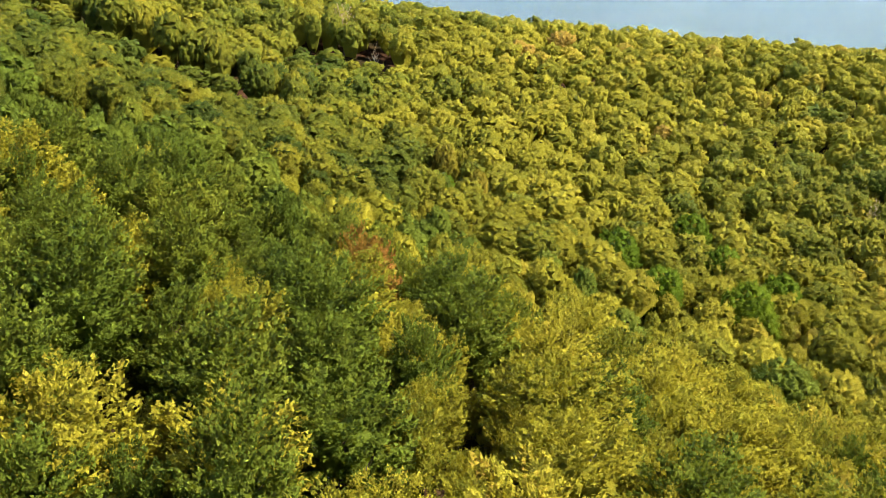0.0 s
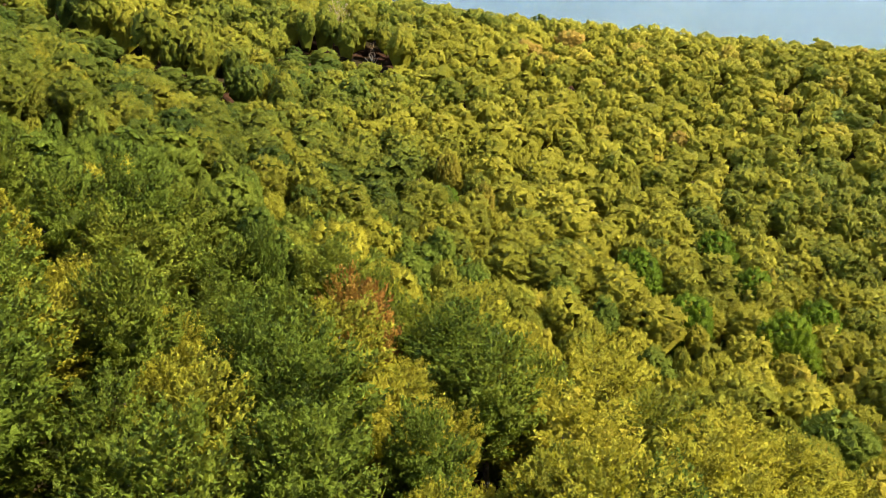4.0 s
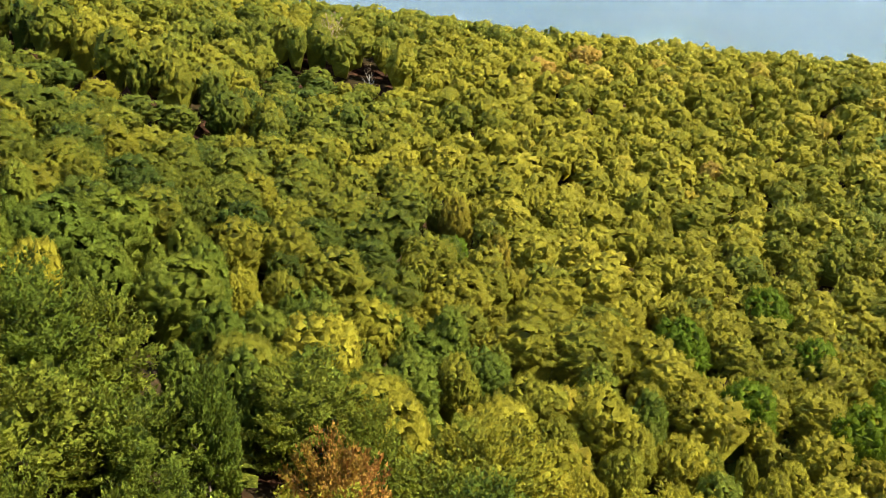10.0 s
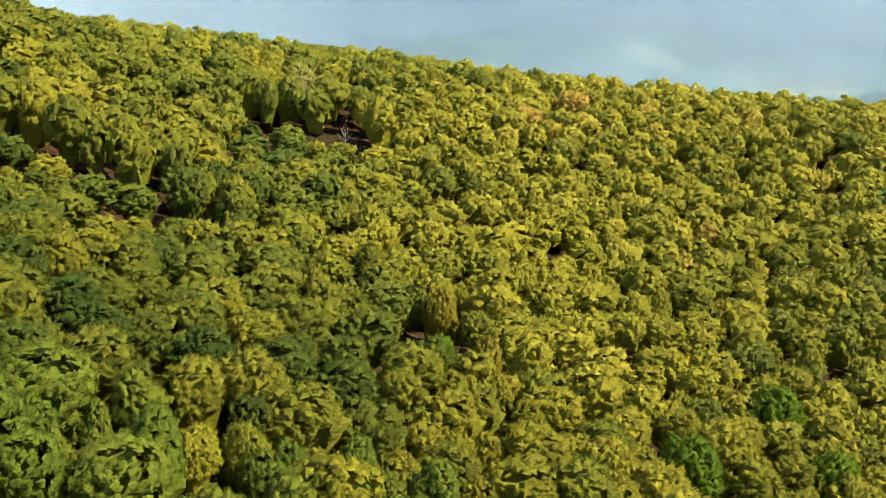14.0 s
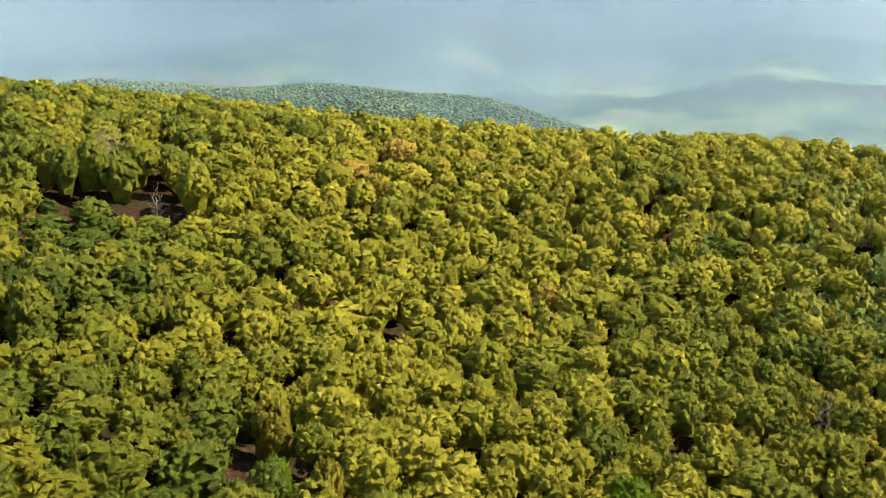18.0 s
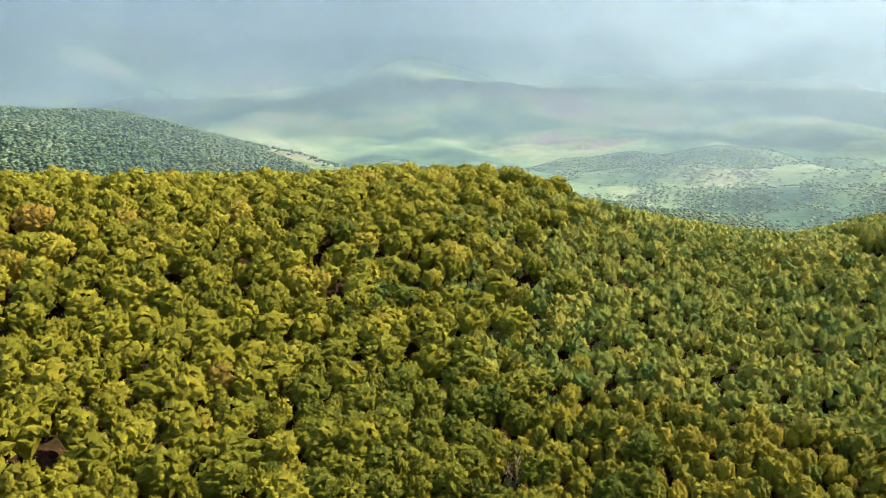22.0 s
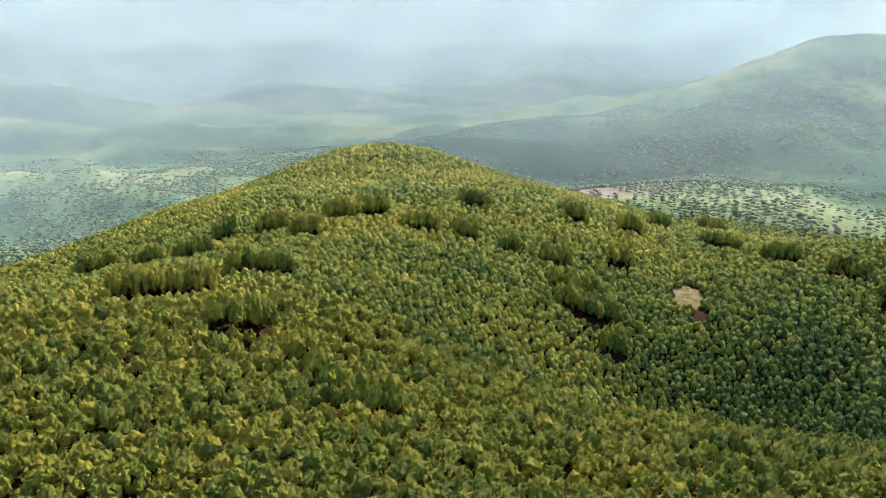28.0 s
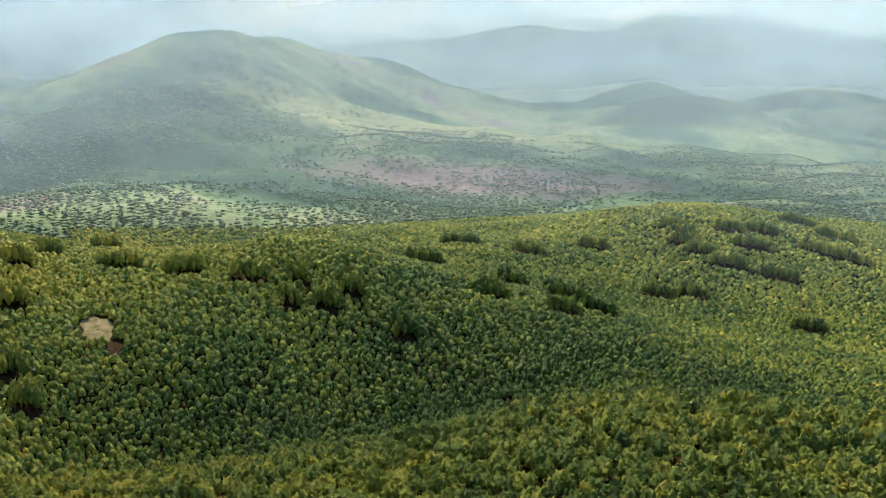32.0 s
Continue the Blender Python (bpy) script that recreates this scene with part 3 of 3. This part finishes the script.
# gaps in the wood: middle x, y, half length, half width, turn in degrees
GAPS = [(-5, 49, 1.0, 2.4, 8), (-11, 42, 0.9, 2, 12), (-10, 78, 1.7, 5, 8), (-19, 200, 11, 1.7, 12), (-36, 160, 11, 1.3, -25), (-56, 166, 10, 1.2, -10), (-31, 103, 1.8, 5, 15), (-21, 92, 1.6, 4.5, 10), (112, 213, 4, 2.5, -30), (338, 69, 10.5, 5.4, 0), (325, 65, 5, 3, 0), (-15, 78, 1.5, 3.5, 10)]
# the same for the hollows in the old wood: x, y, half length, turn
HOLLOWS = [(-19, 202, 13, 12), (-36, 161, 13, -25), (-56, 167, 12, -10)]
# stands of taller trees with a dark open strip before them: x, y, half length, turn
HILL_ROWS = [
    (294, 264, 6.0, -57), (283, 238, 3.8, -60), (285, 223, 5.5, -63), (219, 205, 6.6, -59), (225, 194, 5.9, -62), (250, 185, 8.6, -66),
    (317, 227, 3.6, -65), (320, 211, 5.0, -67), (313, 196, 4.8, -69), (207, 172, 6.6, -65), (198, 155, 3.1, -68), (193, 149, 2.4, -69),
    (182, 136, 6.3, -72), (339, 192, 5.1, -71), (346, 182, 4.7, -73), (334, 161, 5.9, -76), (335, 145, 3.9, -79), (377, 150, 4.9, -79),
    (333, 129, 3.4, -81), (338, 114, 4.9, -84), (389, 112, 4.5, -85), (319, 105, 8.4, -85), (307, 100, 9.0, -86), (353, 93, 4.1, -88),
    (393, 91, 4.1, -88),
]
SPUR_ROWS = [
    (454, 57, 5.2, -93), (398, 56, 6.8, -94), (379, 35, 6.6, -97), (365, 14, 6.4, -101), (363, -4, 3.2, -104), (346, 3, 3.1, -103),
    (345, -9, 4.1, -106), (354, -22, 4.3, -107), (434, -83, 8.1, -112), (511, -136, 9.6, -114), (483, -165, 7.9, -118), (397, -112, 5.1, -117),
    (352, -79, 5.6, -115), (375, -127, 8.7, -120), (331, -99, 5.5, -120), (184, 136, 7.9, -73), (293, 91, 3.4, -88), (325, -32, 4.0, -110),
    (418, 80, 4.3, -90), (356, 93, 4.1, -88),
]
VALLEY_ROWS = [
    (448, -90, 6.2, -112), (487, -169, 5.5, -119), (358, -80, 5.1, -116), (403, -113, 5.2, -117), (334, -101, 4.0, -121), (341, -121, 6.5, -123),
    (386, -129, 6.4, -120), (505, -220, 8.5, -122), (414, -203, 7.3, -126), (415, -224, 7.5, -128), (475, -276, 8.6, -128), (517, -285, 7.3, -127),
    (503, -282, 7.2, -127), (490, -275, 8.8, -127), (498, -314, 9.2, -130), (491, -335, 9.3, -132), (473, -311, 10.7, -131), (513, -383, 10.0, -134),
    (453, -279, 10.1, -130), (431, -296, 10.0, -133), (458, -350, 11.0, -135), (483, -388, 11.7, -136), (445, -362, 11.0, -136), (353, -244, 7.1, -135),
]


def local(x, y, cx, cy, turn):
    c, s = math.cos(radians(turn)), math.sin(radians(turn))
    return (x - cx) * c + (y - cy) * s, -(x - cx) * s + (y - cy) * c


def before_hollow(x, y):
    """How far a tree stands in the low growth before a hollow."""
    low = np.zeros(np.shape(x))
    for cx, cy, a, turn in HOLLOWS:
        u, v = local(x, y, cx, cy, turn)
        low = np.maximum(low, smooth(1.15, 0.8, np.abs(u) / a) * (v <= 0) * smooth(-24, -15, v))
    return low


def in_gap(x, y):
    hit = np.zeros(np.shape(x), bool)
    for cx, cy, a, b, turn in GAPS:
        u, v = local(x, y, cx, cy, turn)
        hit |= (u / a) ** 2 + (v / b) ** 2 < 1
    for cx, cy, a, turn in HILL_ROWS + SPUR_ROWS + VALLEY_ROWS:
        u, v = local(x, y, cx, cy, turn)
        hit |= (np.abs(u) < a) & (np.abs(v - 0.02 * u * u / a) < 1.0 + 0.05 * a)
    return hit


def in_stand(x, y, rows):
    """How much taller the trees are behind an open strip."""
    grow = np.zeros(np.shape(x))
    for cx, cy, a, turn in rows:
        u, v = local(x, y, cx, cy, turn)
        grow = np.maximum(grow, smooth(1.25, 0.8, np.abs(u) / a) * (v > 0) * smooth(13, 6, v))
    return grow


def scatter(x0, x1, y0, y1, gap, seed):
    """Uneven rows of places about gap metres apart."""
    rng = np.random.default_rng(seed)
    x, y = np.meshgrid(np.arange(x0, x1, gap), np.arange(y0, y1, gap * 0.87))
    x = x + gap / 2 * (np.arange(x.shape[0]) % 2)[:, None]
    x, y = (v.ravel() + rng.uniform(-0.43, 0.43, v.size) * gap for v in (x, y))
    return x, y


def packed(x0, x1, y0, y1, low, high, seed, room=0.63):
    """Places and half widths of crowns of many sizes that crowd one another, the largest first."""
    rng = np.random.default_rng(seed)
    n = int(5 * (x1 - x0) * (y1 - y0) / (math.pi * ((low + high) / 2) ** 2))
    size = np.sort(low + (high - low) * rng.uniform(0, 1, n) ** 1.7)[::-1]
    px, py = rng.uniform(x0, x1, n), rng.uniform(y0, y1, n)
    cells, cell, out = {}, 2 * high, []
    for x, y, q in zip(px.tolist(), py.tolist(), size.tolist()):
        i, j = int(x // cell), int(y // cell)
        if all((x - u) ** 2 + (y - v) ** 2 > (room * (q + w)) ** 2 for a in (i - 1, i, i + 1) for b in (j - 1, j, j + 1) for u, v, w in cells.get((a, b), ())):
            cells.setdefault((i, j), []).append((x, y, q))
            out.append((x, y, q))
    return np.array(out).T


rng = np.random.default_rng(11)
ox, oy, orad = packed(-190, 260, -60, 420, 1.5, 3.5, 1)
mixed = np.random.default_rng(3)
keep = (oldness(ox, oy) > mixed.uniform(0.2, 0.8, len(ox))) & ~in_gap(ox, oy)
ox, oy, orad = ox[keep], oy[keep], orad[keep]
yx, yy = scatter(-40, 780, -560, 430, 2.5, 2)
keep = (oldness(yx, yy) <= mixed.uniform(0.3, 1.0, len(yx))) & ~in_gap(yx, yy) & (np.hypot(yx, yy) < 600 + 180 * (yy < 60)) & (yx + 0.35 * yy > -60)
yx, yy = yx[keep], yy[keep]
keep = ((yy < 300) | (rng.uniform(0, 1, len(yx)) < 0.4)) & ((yx < 560) | (yy < 40) | (rng.uniform(0, 1, len(yx)) < 0.4))
yx, yy = yx[keep], yy[keep]

# thinner where the slopes fall away behind
behind = np.degrees(np.arctan2(yx - 10, yy - 70))
keep = ((behind < 148) & (behind > -35)) | (rng.uniform(0, 1, len(yx)) < 0.3)
yx, yy = yx[keep], yy[keep]

keep = np.hypot(yx - 10, yy - 70) < 240
yx, yy = yx[keep], yy[keep]
zx, zy = scatter(60, 780, -560, 430, 1.76, 12)
zr, behind = np.hypot(zx - 10, zy - 70), np.degrees(np.arctan2(zx - 10, zy - 70))
keep = (zr >= 240) & ~in_gap(zx, zy) & (np.hypot(zx, zy) < 600 + 180 * (zy < 60)) & (rng.uniform(0, 1, len(zx)) < np.interp(zr, [240, 330, 600], [1, 0.95, 0.6]))
keep &= (oldness(zx, zy) < 0.6) & ((behind < 146) | (rng.uniform(0, 1, len(zx)) < 0.3)) & ((zy < 300) | (rng.uniform(0, 1, len(zx)) < 0.5))
zx, zy = zx[keep], zy[keep]

SPECIAL = []  # places of the single trees that stand out


def single(thing, x, y, scale=1.0, turn=0.0):
    thing.matrix_basis = pose(x, y, float(ground_z(x, y)), 0, 0, turn) @ Matrix.Scale(scale, 4)
    SPECIAL.append((x, y, 2.7 * scale))
    return thing


single(make_tree("turning_tree", "yellow-green tree with one rusty-orange side on the slope", "tree", "", 9.0, 5.6, leaf_rust, 71, 110, 90), -5.9, 71)
single(make_tree("birch_tree", "slender feathery green birch above bare soil", "tree", "", 9.0, 4.8, leaf_fresh, 72, 100, 90, "tall", heart=30), -12, 73.5)
dark = make_tree("hornbeam_tree", "dark green dense round tree in a fold of the slope", "tree", "dark round trees", 8.6, 7.6, leaf_dark, 74, near=False)
single(dark, 38.2, 129.8, 1.05)
for x, y, k in ((23.2, 126.9, 1.0), (26.2, 114.5, 0.95), (36.9, 141.8, 1.0), (36.4, 111.6, 1.1), (44.5, 124, 0.9), (0.1, 142, 0.6)):
    k *= 1.05
    SPECIAL.append((x, y, 3.6 * k))
    copy_thing(dark, pose(x, y, float(ground_z(x, y)), 0, 0, 50 * x) @ Matrix.Scale(k, 4))
single(make_tree("rusty_tree", "small bare reddish-brown tree among green crowns", "tree", "", 8.8, 4.4, leaf_rust, 75, near=False), 4.9, 138.6)
single(make_tree("brown_tree", "olive-brown budding tree among green crowns", "tree", "", 8.5, 5.4, leaf_rust, 76, near=False), 0.5, 148.7)
single(make_tree("dead_tree", "pale leafless snag at the edge of a dark hollow", "tree", "", 6.0, 3.0, leaf_pale, 77, 16, 16, "tall", bark_white, heart=0), -14, 205)
single(make_tree("pale_tree", "pale pinkish-brown bare crown above a dark hollow", "tree", "", 11.0, 6.0, leaf_pale, 78, 40, 30, heart=0), -21, 213)
single(make_tree("grey_tree", "greyish leafless tree on the wooded slope", "tree", "", 8.0, 4.0, leaf_pale, 79, 30, 20, "tall", heart=0), 73, 163)

for sx, sy, sr in SPECIAL:
    keep = np.hypot(ox - sx, oy - sy) > 0.55 * (sr + orad)
    ox, oy, orad = ox[keep], oy[keep], orad[keep]

# the nearest trees, each a thing of its own
BEECH = ("beech_tree", "yellow-green young beech in full spring leaf", "tree", "beeches on the near slope")
HORNBEAM = ("hornbeam", "fresh green upright hornbeam with feathery boughs", "tree", "hornbeams on the near slope")
OAK = ("oak_tree", "deep green oak with clustered leaves", "tree", "oaks on the near slope")
KINDS = []
for close_by in (True, False):
    KINDS += [
        make_tree(*BEECH, 8.4, 6.2, leaf_green, 21, 100, 76, near=close_by),
        make_tree(*BEECH, 9.2, 5.8, leaf_green, 31, 90, 84, near=close_by),
        make_tree(*BEECH, 7.8, 6.8, leaf_green, 41, 116, 66, near=close_by),
        make_tree(*HORNBEAM, 9.4, 7.0, leaf_fresh, 51, 96, 80, "tall", near=close_by),
        make_tree(*OAK, 8.2, 6.6, leaf_fresh, 61, 84, 92, near=close_by),
    ]
near = (oy > 26) & (oy < 132) & (np.abs(ox - 2) < 12 + 0.36 * oy)
order = np.argsort(np.hypot(ox[near], oy[near] - 20))
nx, ny, nr = ox[near][order][:290], oy[near][order][:290], orad[near][order][:290]
far_off = np.ones(len(ox), bool)
far_off[np.flatnonzero(near)[order[:290]]] = False
used = set()
for x, y, q in zip(nx, ny, nr):
    sunny = float(smooth(-13, 10, x - 0.1 * (y - 60)))
    k = int(rng.choice(5, p=np.array((0.34, 0.26, 0.28, 0.09, 0.03)) * sunny + np.array((0.1, 0.08, 0.07, 0.45, 0.3)) * (1 - sunny)))
    s = 2.35 * q / 6.2
    m = pose(x, y, float(ground_z(x, y)), 0, 0, rng.uniform(0, 360)) @ Matrix.Diagonal((s, s, (4.4 + 1.2 * q) / 8.4 * rng.uniform(0.92, 1.08), 1))
    k += 5 * (math.hypot(x, y - 22) > 62)
    if k in used:
        copy_thing(KINDS[k], m)
    else:
        used.add(k)
        KINDS[k].matrix_basis = m


# the rest of the old wood, and the young wood: joined
def woodland(name, label, x, y, height, width, tints, templates, seed, mat, sink=0.6, squash=0.39):
    rng = np.random.default_rng(seed)
    z = ground_z(x, y)
    verts, tint, ways = [], [], []
    pick = rng.integers(0, len(templates), len(x))
    for n, (tri, facing, jitter) in enumerate(templates):
        w = pick == n
        c, s = np.cos(t := rng.uniform(0, 6.28, w.sum())), np.sin(t)
        p, f = tri.reshape(-1, 3), facing.reshape(-1, 3)
        q = np.empty((w.sum(), len(p), 3))
        q[:, :, 0] = (p[:, 0] * c[:, None] - p[:, 1] * s[:, None]) * width[w][:, None] / 2 + x[w][:, None]
        q[:, :, 1] = (p[:, 0] * s[:, None] + p[:, 1] * c[:, None]) * width[w][:, None] / 2 + y[w][:, None]
        q[:, :, 2] = p[:, 2] * height[w][:, None] * squash + (z[w] + height[w] * sink)[:, None]
        verts.append(q.reshape(-1, 3))
        ways.append(np.stack([f[:, 0] * c[:, None] - f[:, 1] * s[:, None], f[:, 0] * s[:, None] + f[:, 1] * c[:, None], np.repeat(f[None, :, 2], w.sum(), 0)], -1).reshape(-1, 3))
        tint.append((tints[w][:, None] + np.repeat(jitter, 3)[None, :]).ravel())
    verts, tint = np.vstack(verts), np.concatenate(tint)
    me = mesh_of(name, verts, triples(len(verts) // 3), [mat], tint, facing=np.vstack(ways))
    return tagged(new(name, me), label, "forest", kind="stuff")


wx, wy, wr = ox[far_off], oy[far_off], orad[far_off]
sight = (wy > 20) & (wy < 290) & (np.hypot(wx, wy) < 330) & (np.abs(wx) < 60 + wy)
forms = [clump_crown(84, 200 + k, 5, 0.06, 4) for k in range(6)]
sparse = [clump_crown(58, 210 + k, 3, 0.075, 4) for k in range(7)]
n = len(wx)
# the dip round (84, 152) puts a hollow's shade into the leaf tint
tall, broad, tints = (4.4 + 1.15 * wr) * rng.uniform(0.92, 1.08, n) * (1 + 0.38 * in_stand(wx, wy, HOLLOWS)) * (1 - 0.25 * before_hollow(wx, wy)), 2.35 * wr, np.clip(rng.normal(0.54, 0.12, n) + 0.3 * smooth(-30, 25, wx) - 0.24 - 0.34 * np.exp(-(((wx - 84) / 42) ** 2 + ((wy - 152) / 42) ** 2)) - 0.12 * smooth(185, 130, wy) * smooth(5, -10, wx), 0, 1)
middle = sight & (wy < 135) & (wx < 55) & (wx > -62)
lower = sight & (wy < 170) & ~middle
upper = sight & ~lower & ~middle
rich = [clump_crown(150, 220 + k, 13, 0.04, 4) for k in range(6)]
woodland("beech_woodland", "yellow-green beech wood on the near slope", wx[middle], wy[middle], tall[middle], broad[middle], tints[middle], rich, 16, leaf_wood)
woodland("old_woodland", "yellow-green old beech wood on the open slope", wx[lower], wy[lower], tall[lower], broad[lower], tints[lower], forms, 5, leaf_wood)
woodland("ridge_woodland", "yellow-green old beech wood covering the ridge", wx[upper], wy[upper], tall[upper], broad[upper], tints[upper], sparse, 15, leaf_wood)
coarse = [mound(230 + k) for k in range(5)]
flown = ~sight & (wx > -90) & (wx < 120) & (wy > -60) & (wy < 60)
woodland("lower_woodland", "yellow-green beech wood on the slope under the flight", wx[flown], wy[flown], tall[flown], broad[flown], tints[flown], coarse, 18, leaf_wood)
rest = ~sight & ~flown
woodland("outlying_woodland", "green wood on the slopes behind and beyond", wx[rest], wy[rest], tall[rest], broad[rest], tints[rest], coarse, 6, leaf_wood)

def shaded_green(x, y):
    """1 where the wood beyond the fold is tinted darker, for greener trees and for the slope's shade put into colour; 0
    elsewhere.
    """
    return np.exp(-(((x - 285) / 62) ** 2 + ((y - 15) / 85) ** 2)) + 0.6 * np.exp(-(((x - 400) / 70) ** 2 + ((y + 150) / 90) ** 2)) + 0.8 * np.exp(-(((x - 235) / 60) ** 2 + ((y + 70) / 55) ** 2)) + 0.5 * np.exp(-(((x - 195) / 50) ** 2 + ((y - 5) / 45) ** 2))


ux, uy = scatter(-62, 75, 14, 140, 2.5, 51)
keep = ~in_gap(ux, uy)
ux, uy = ux[keep], uy[keep]
n = len(ux)
size = rng.uniform(0.6, 1.4, n)
woodland("undergrowth", "low green saplings and brambles under the beeches", ux, uy, 2.0 * size, 2.6 * size, np.clip(rng.normal(0.25, 0.12, n), 0, 1), [clump_crown(12, 240 + k, 2, 0.2, 4, heart=False) for k in range(5)], 19, leaf_wood, sink=0.3)

n = len(yx)
size = rng.uniform(0.62, 1.34, n)
tall, broad, tints = 4.8 * size * rng.uniform(0.85, 1.15, n), 3.3 * size, np.clip(rng.normal(0.58, 0.14, n) - 0.4 * shaded_green(yx, yy) - 0.2 * smooth(150, 110, yy) * smooth(60, 90, yx) * smooth(180, 140, yx), 0, 1)
lift = 3.6 * in_stand(yx, yy, HILL_ROWS + SPUR_ROWS + VALLEY_ROWS)
tall, broad = tall + 1.1 * lift, broad + 0.25 * lift
d = np.hypot(yx - 10, yy - 70)
close = d < 140
fine = [clump_crown(26, 260 + k, 4, 0.09, 5) for k in range(7)]
plain = [clump_crown(13, 290 + k, 2, 0.17, 4, heart=False) for k in range(8)]
domes = [clump_crown(10, 300 + k, 2, 0.2, 4) for k in range(8)]
stubs = [mound(330 + k) for k in range(10)]
caps = [cap(350 + k) for k in range(8)]
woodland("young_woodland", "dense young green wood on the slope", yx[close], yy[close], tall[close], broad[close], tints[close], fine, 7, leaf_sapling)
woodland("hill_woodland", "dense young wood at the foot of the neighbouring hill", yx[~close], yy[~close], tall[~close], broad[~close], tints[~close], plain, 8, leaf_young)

n = len(zx)
size = rng.uniform(0.6, 1.45, n)
lift = 3.4 * in_stand(zx, zy, HILL_ROWS + SPUR_ROWS + VALLEY_ROWS)
tall, broad, tints = 3.3 * size, 1.98 * size * np.interp(np.hypot(zx, zy), [240, 600], [1, 1.35]), np.clip(rng.normal(0.56, 0.17, n) + 0.1 * waves(zx, zy, 70, 31) - 0.4 * shaded_green(zx, zy) - 0.22 * smooth(70, -70, zy), 0, 1)
raised = lift > 0.3
mid_way = np.hypot(zx - 15, zy - 80) < 440
low = ~raised & mid_way
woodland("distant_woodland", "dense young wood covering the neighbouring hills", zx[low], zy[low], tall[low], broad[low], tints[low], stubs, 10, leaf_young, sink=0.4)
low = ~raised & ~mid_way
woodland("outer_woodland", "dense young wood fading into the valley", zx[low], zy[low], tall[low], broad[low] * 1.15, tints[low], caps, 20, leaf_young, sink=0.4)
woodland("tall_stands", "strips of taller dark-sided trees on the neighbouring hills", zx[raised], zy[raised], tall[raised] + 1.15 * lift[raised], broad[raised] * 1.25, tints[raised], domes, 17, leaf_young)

# far woods
fx, fy = scatter(-700, 1650, -1300, 1650, 5.7, 4)
r = np.hypot(fx, fy)
wood = (r > 330) & (r < 1450) & (waves(fx, fy, 330, 21) + 0.8 * waves(fx, fy, 90, 22) + rng.normal(0, 0.6, len(fx)) + 1.6 * smooth(900, 620, r) + 2.5 * np.exp(-(((fx - 690) / 130) ** 2 + ((fy - 60) / 180) ** 2)) - 9 * ((np.abs(fx) < 330) & (np.abs(fy - 875) < 175)) > 0.05) & ((r > 585 + 190 * (fy < 60)) | (fx < -40) | (fy > 425)) & (fx + fy > -500)
fx, fy = fx[wood], fy[wood]
gx, gy = scatter(-330, 330, 700, 1050, 4.0, 44)
fx, fy = np.concatenate([fx, gx]), np.concatenate([fy, gy])
n = len(fx)
size = rng.uniform(0.7, 1.3, n)
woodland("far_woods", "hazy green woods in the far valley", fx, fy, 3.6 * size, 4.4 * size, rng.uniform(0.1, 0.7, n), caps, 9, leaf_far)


# ---- mist and distance haze, as see-through sheets ----
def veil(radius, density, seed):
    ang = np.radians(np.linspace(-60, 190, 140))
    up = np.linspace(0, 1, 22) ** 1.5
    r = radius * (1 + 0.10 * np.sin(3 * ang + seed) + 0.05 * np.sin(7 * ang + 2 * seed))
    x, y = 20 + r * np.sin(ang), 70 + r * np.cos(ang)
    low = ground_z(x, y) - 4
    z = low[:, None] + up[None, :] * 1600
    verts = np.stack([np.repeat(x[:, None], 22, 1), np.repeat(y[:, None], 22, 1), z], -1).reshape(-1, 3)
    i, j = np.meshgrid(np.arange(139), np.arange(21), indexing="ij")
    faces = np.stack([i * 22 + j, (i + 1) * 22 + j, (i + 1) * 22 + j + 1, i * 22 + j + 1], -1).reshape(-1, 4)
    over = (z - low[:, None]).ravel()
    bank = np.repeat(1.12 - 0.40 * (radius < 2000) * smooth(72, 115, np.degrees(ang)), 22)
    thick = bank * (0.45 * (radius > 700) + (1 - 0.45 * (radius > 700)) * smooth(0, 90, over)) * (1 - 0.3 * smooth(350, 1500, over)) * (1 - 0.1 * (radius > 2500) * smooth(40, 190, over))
    me = mesh_of("mist", verts, faces, [haze_sheet_material("mist", density, seed)], thick, "thickness")
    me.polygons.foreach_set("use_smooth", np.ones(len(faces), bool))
    return tagged(new("mist", me), "see-through sheet standing in for mist and distance haze over the valley", "mist", kind="stuff")


# nested sheets, added so that the haze builds up with distance
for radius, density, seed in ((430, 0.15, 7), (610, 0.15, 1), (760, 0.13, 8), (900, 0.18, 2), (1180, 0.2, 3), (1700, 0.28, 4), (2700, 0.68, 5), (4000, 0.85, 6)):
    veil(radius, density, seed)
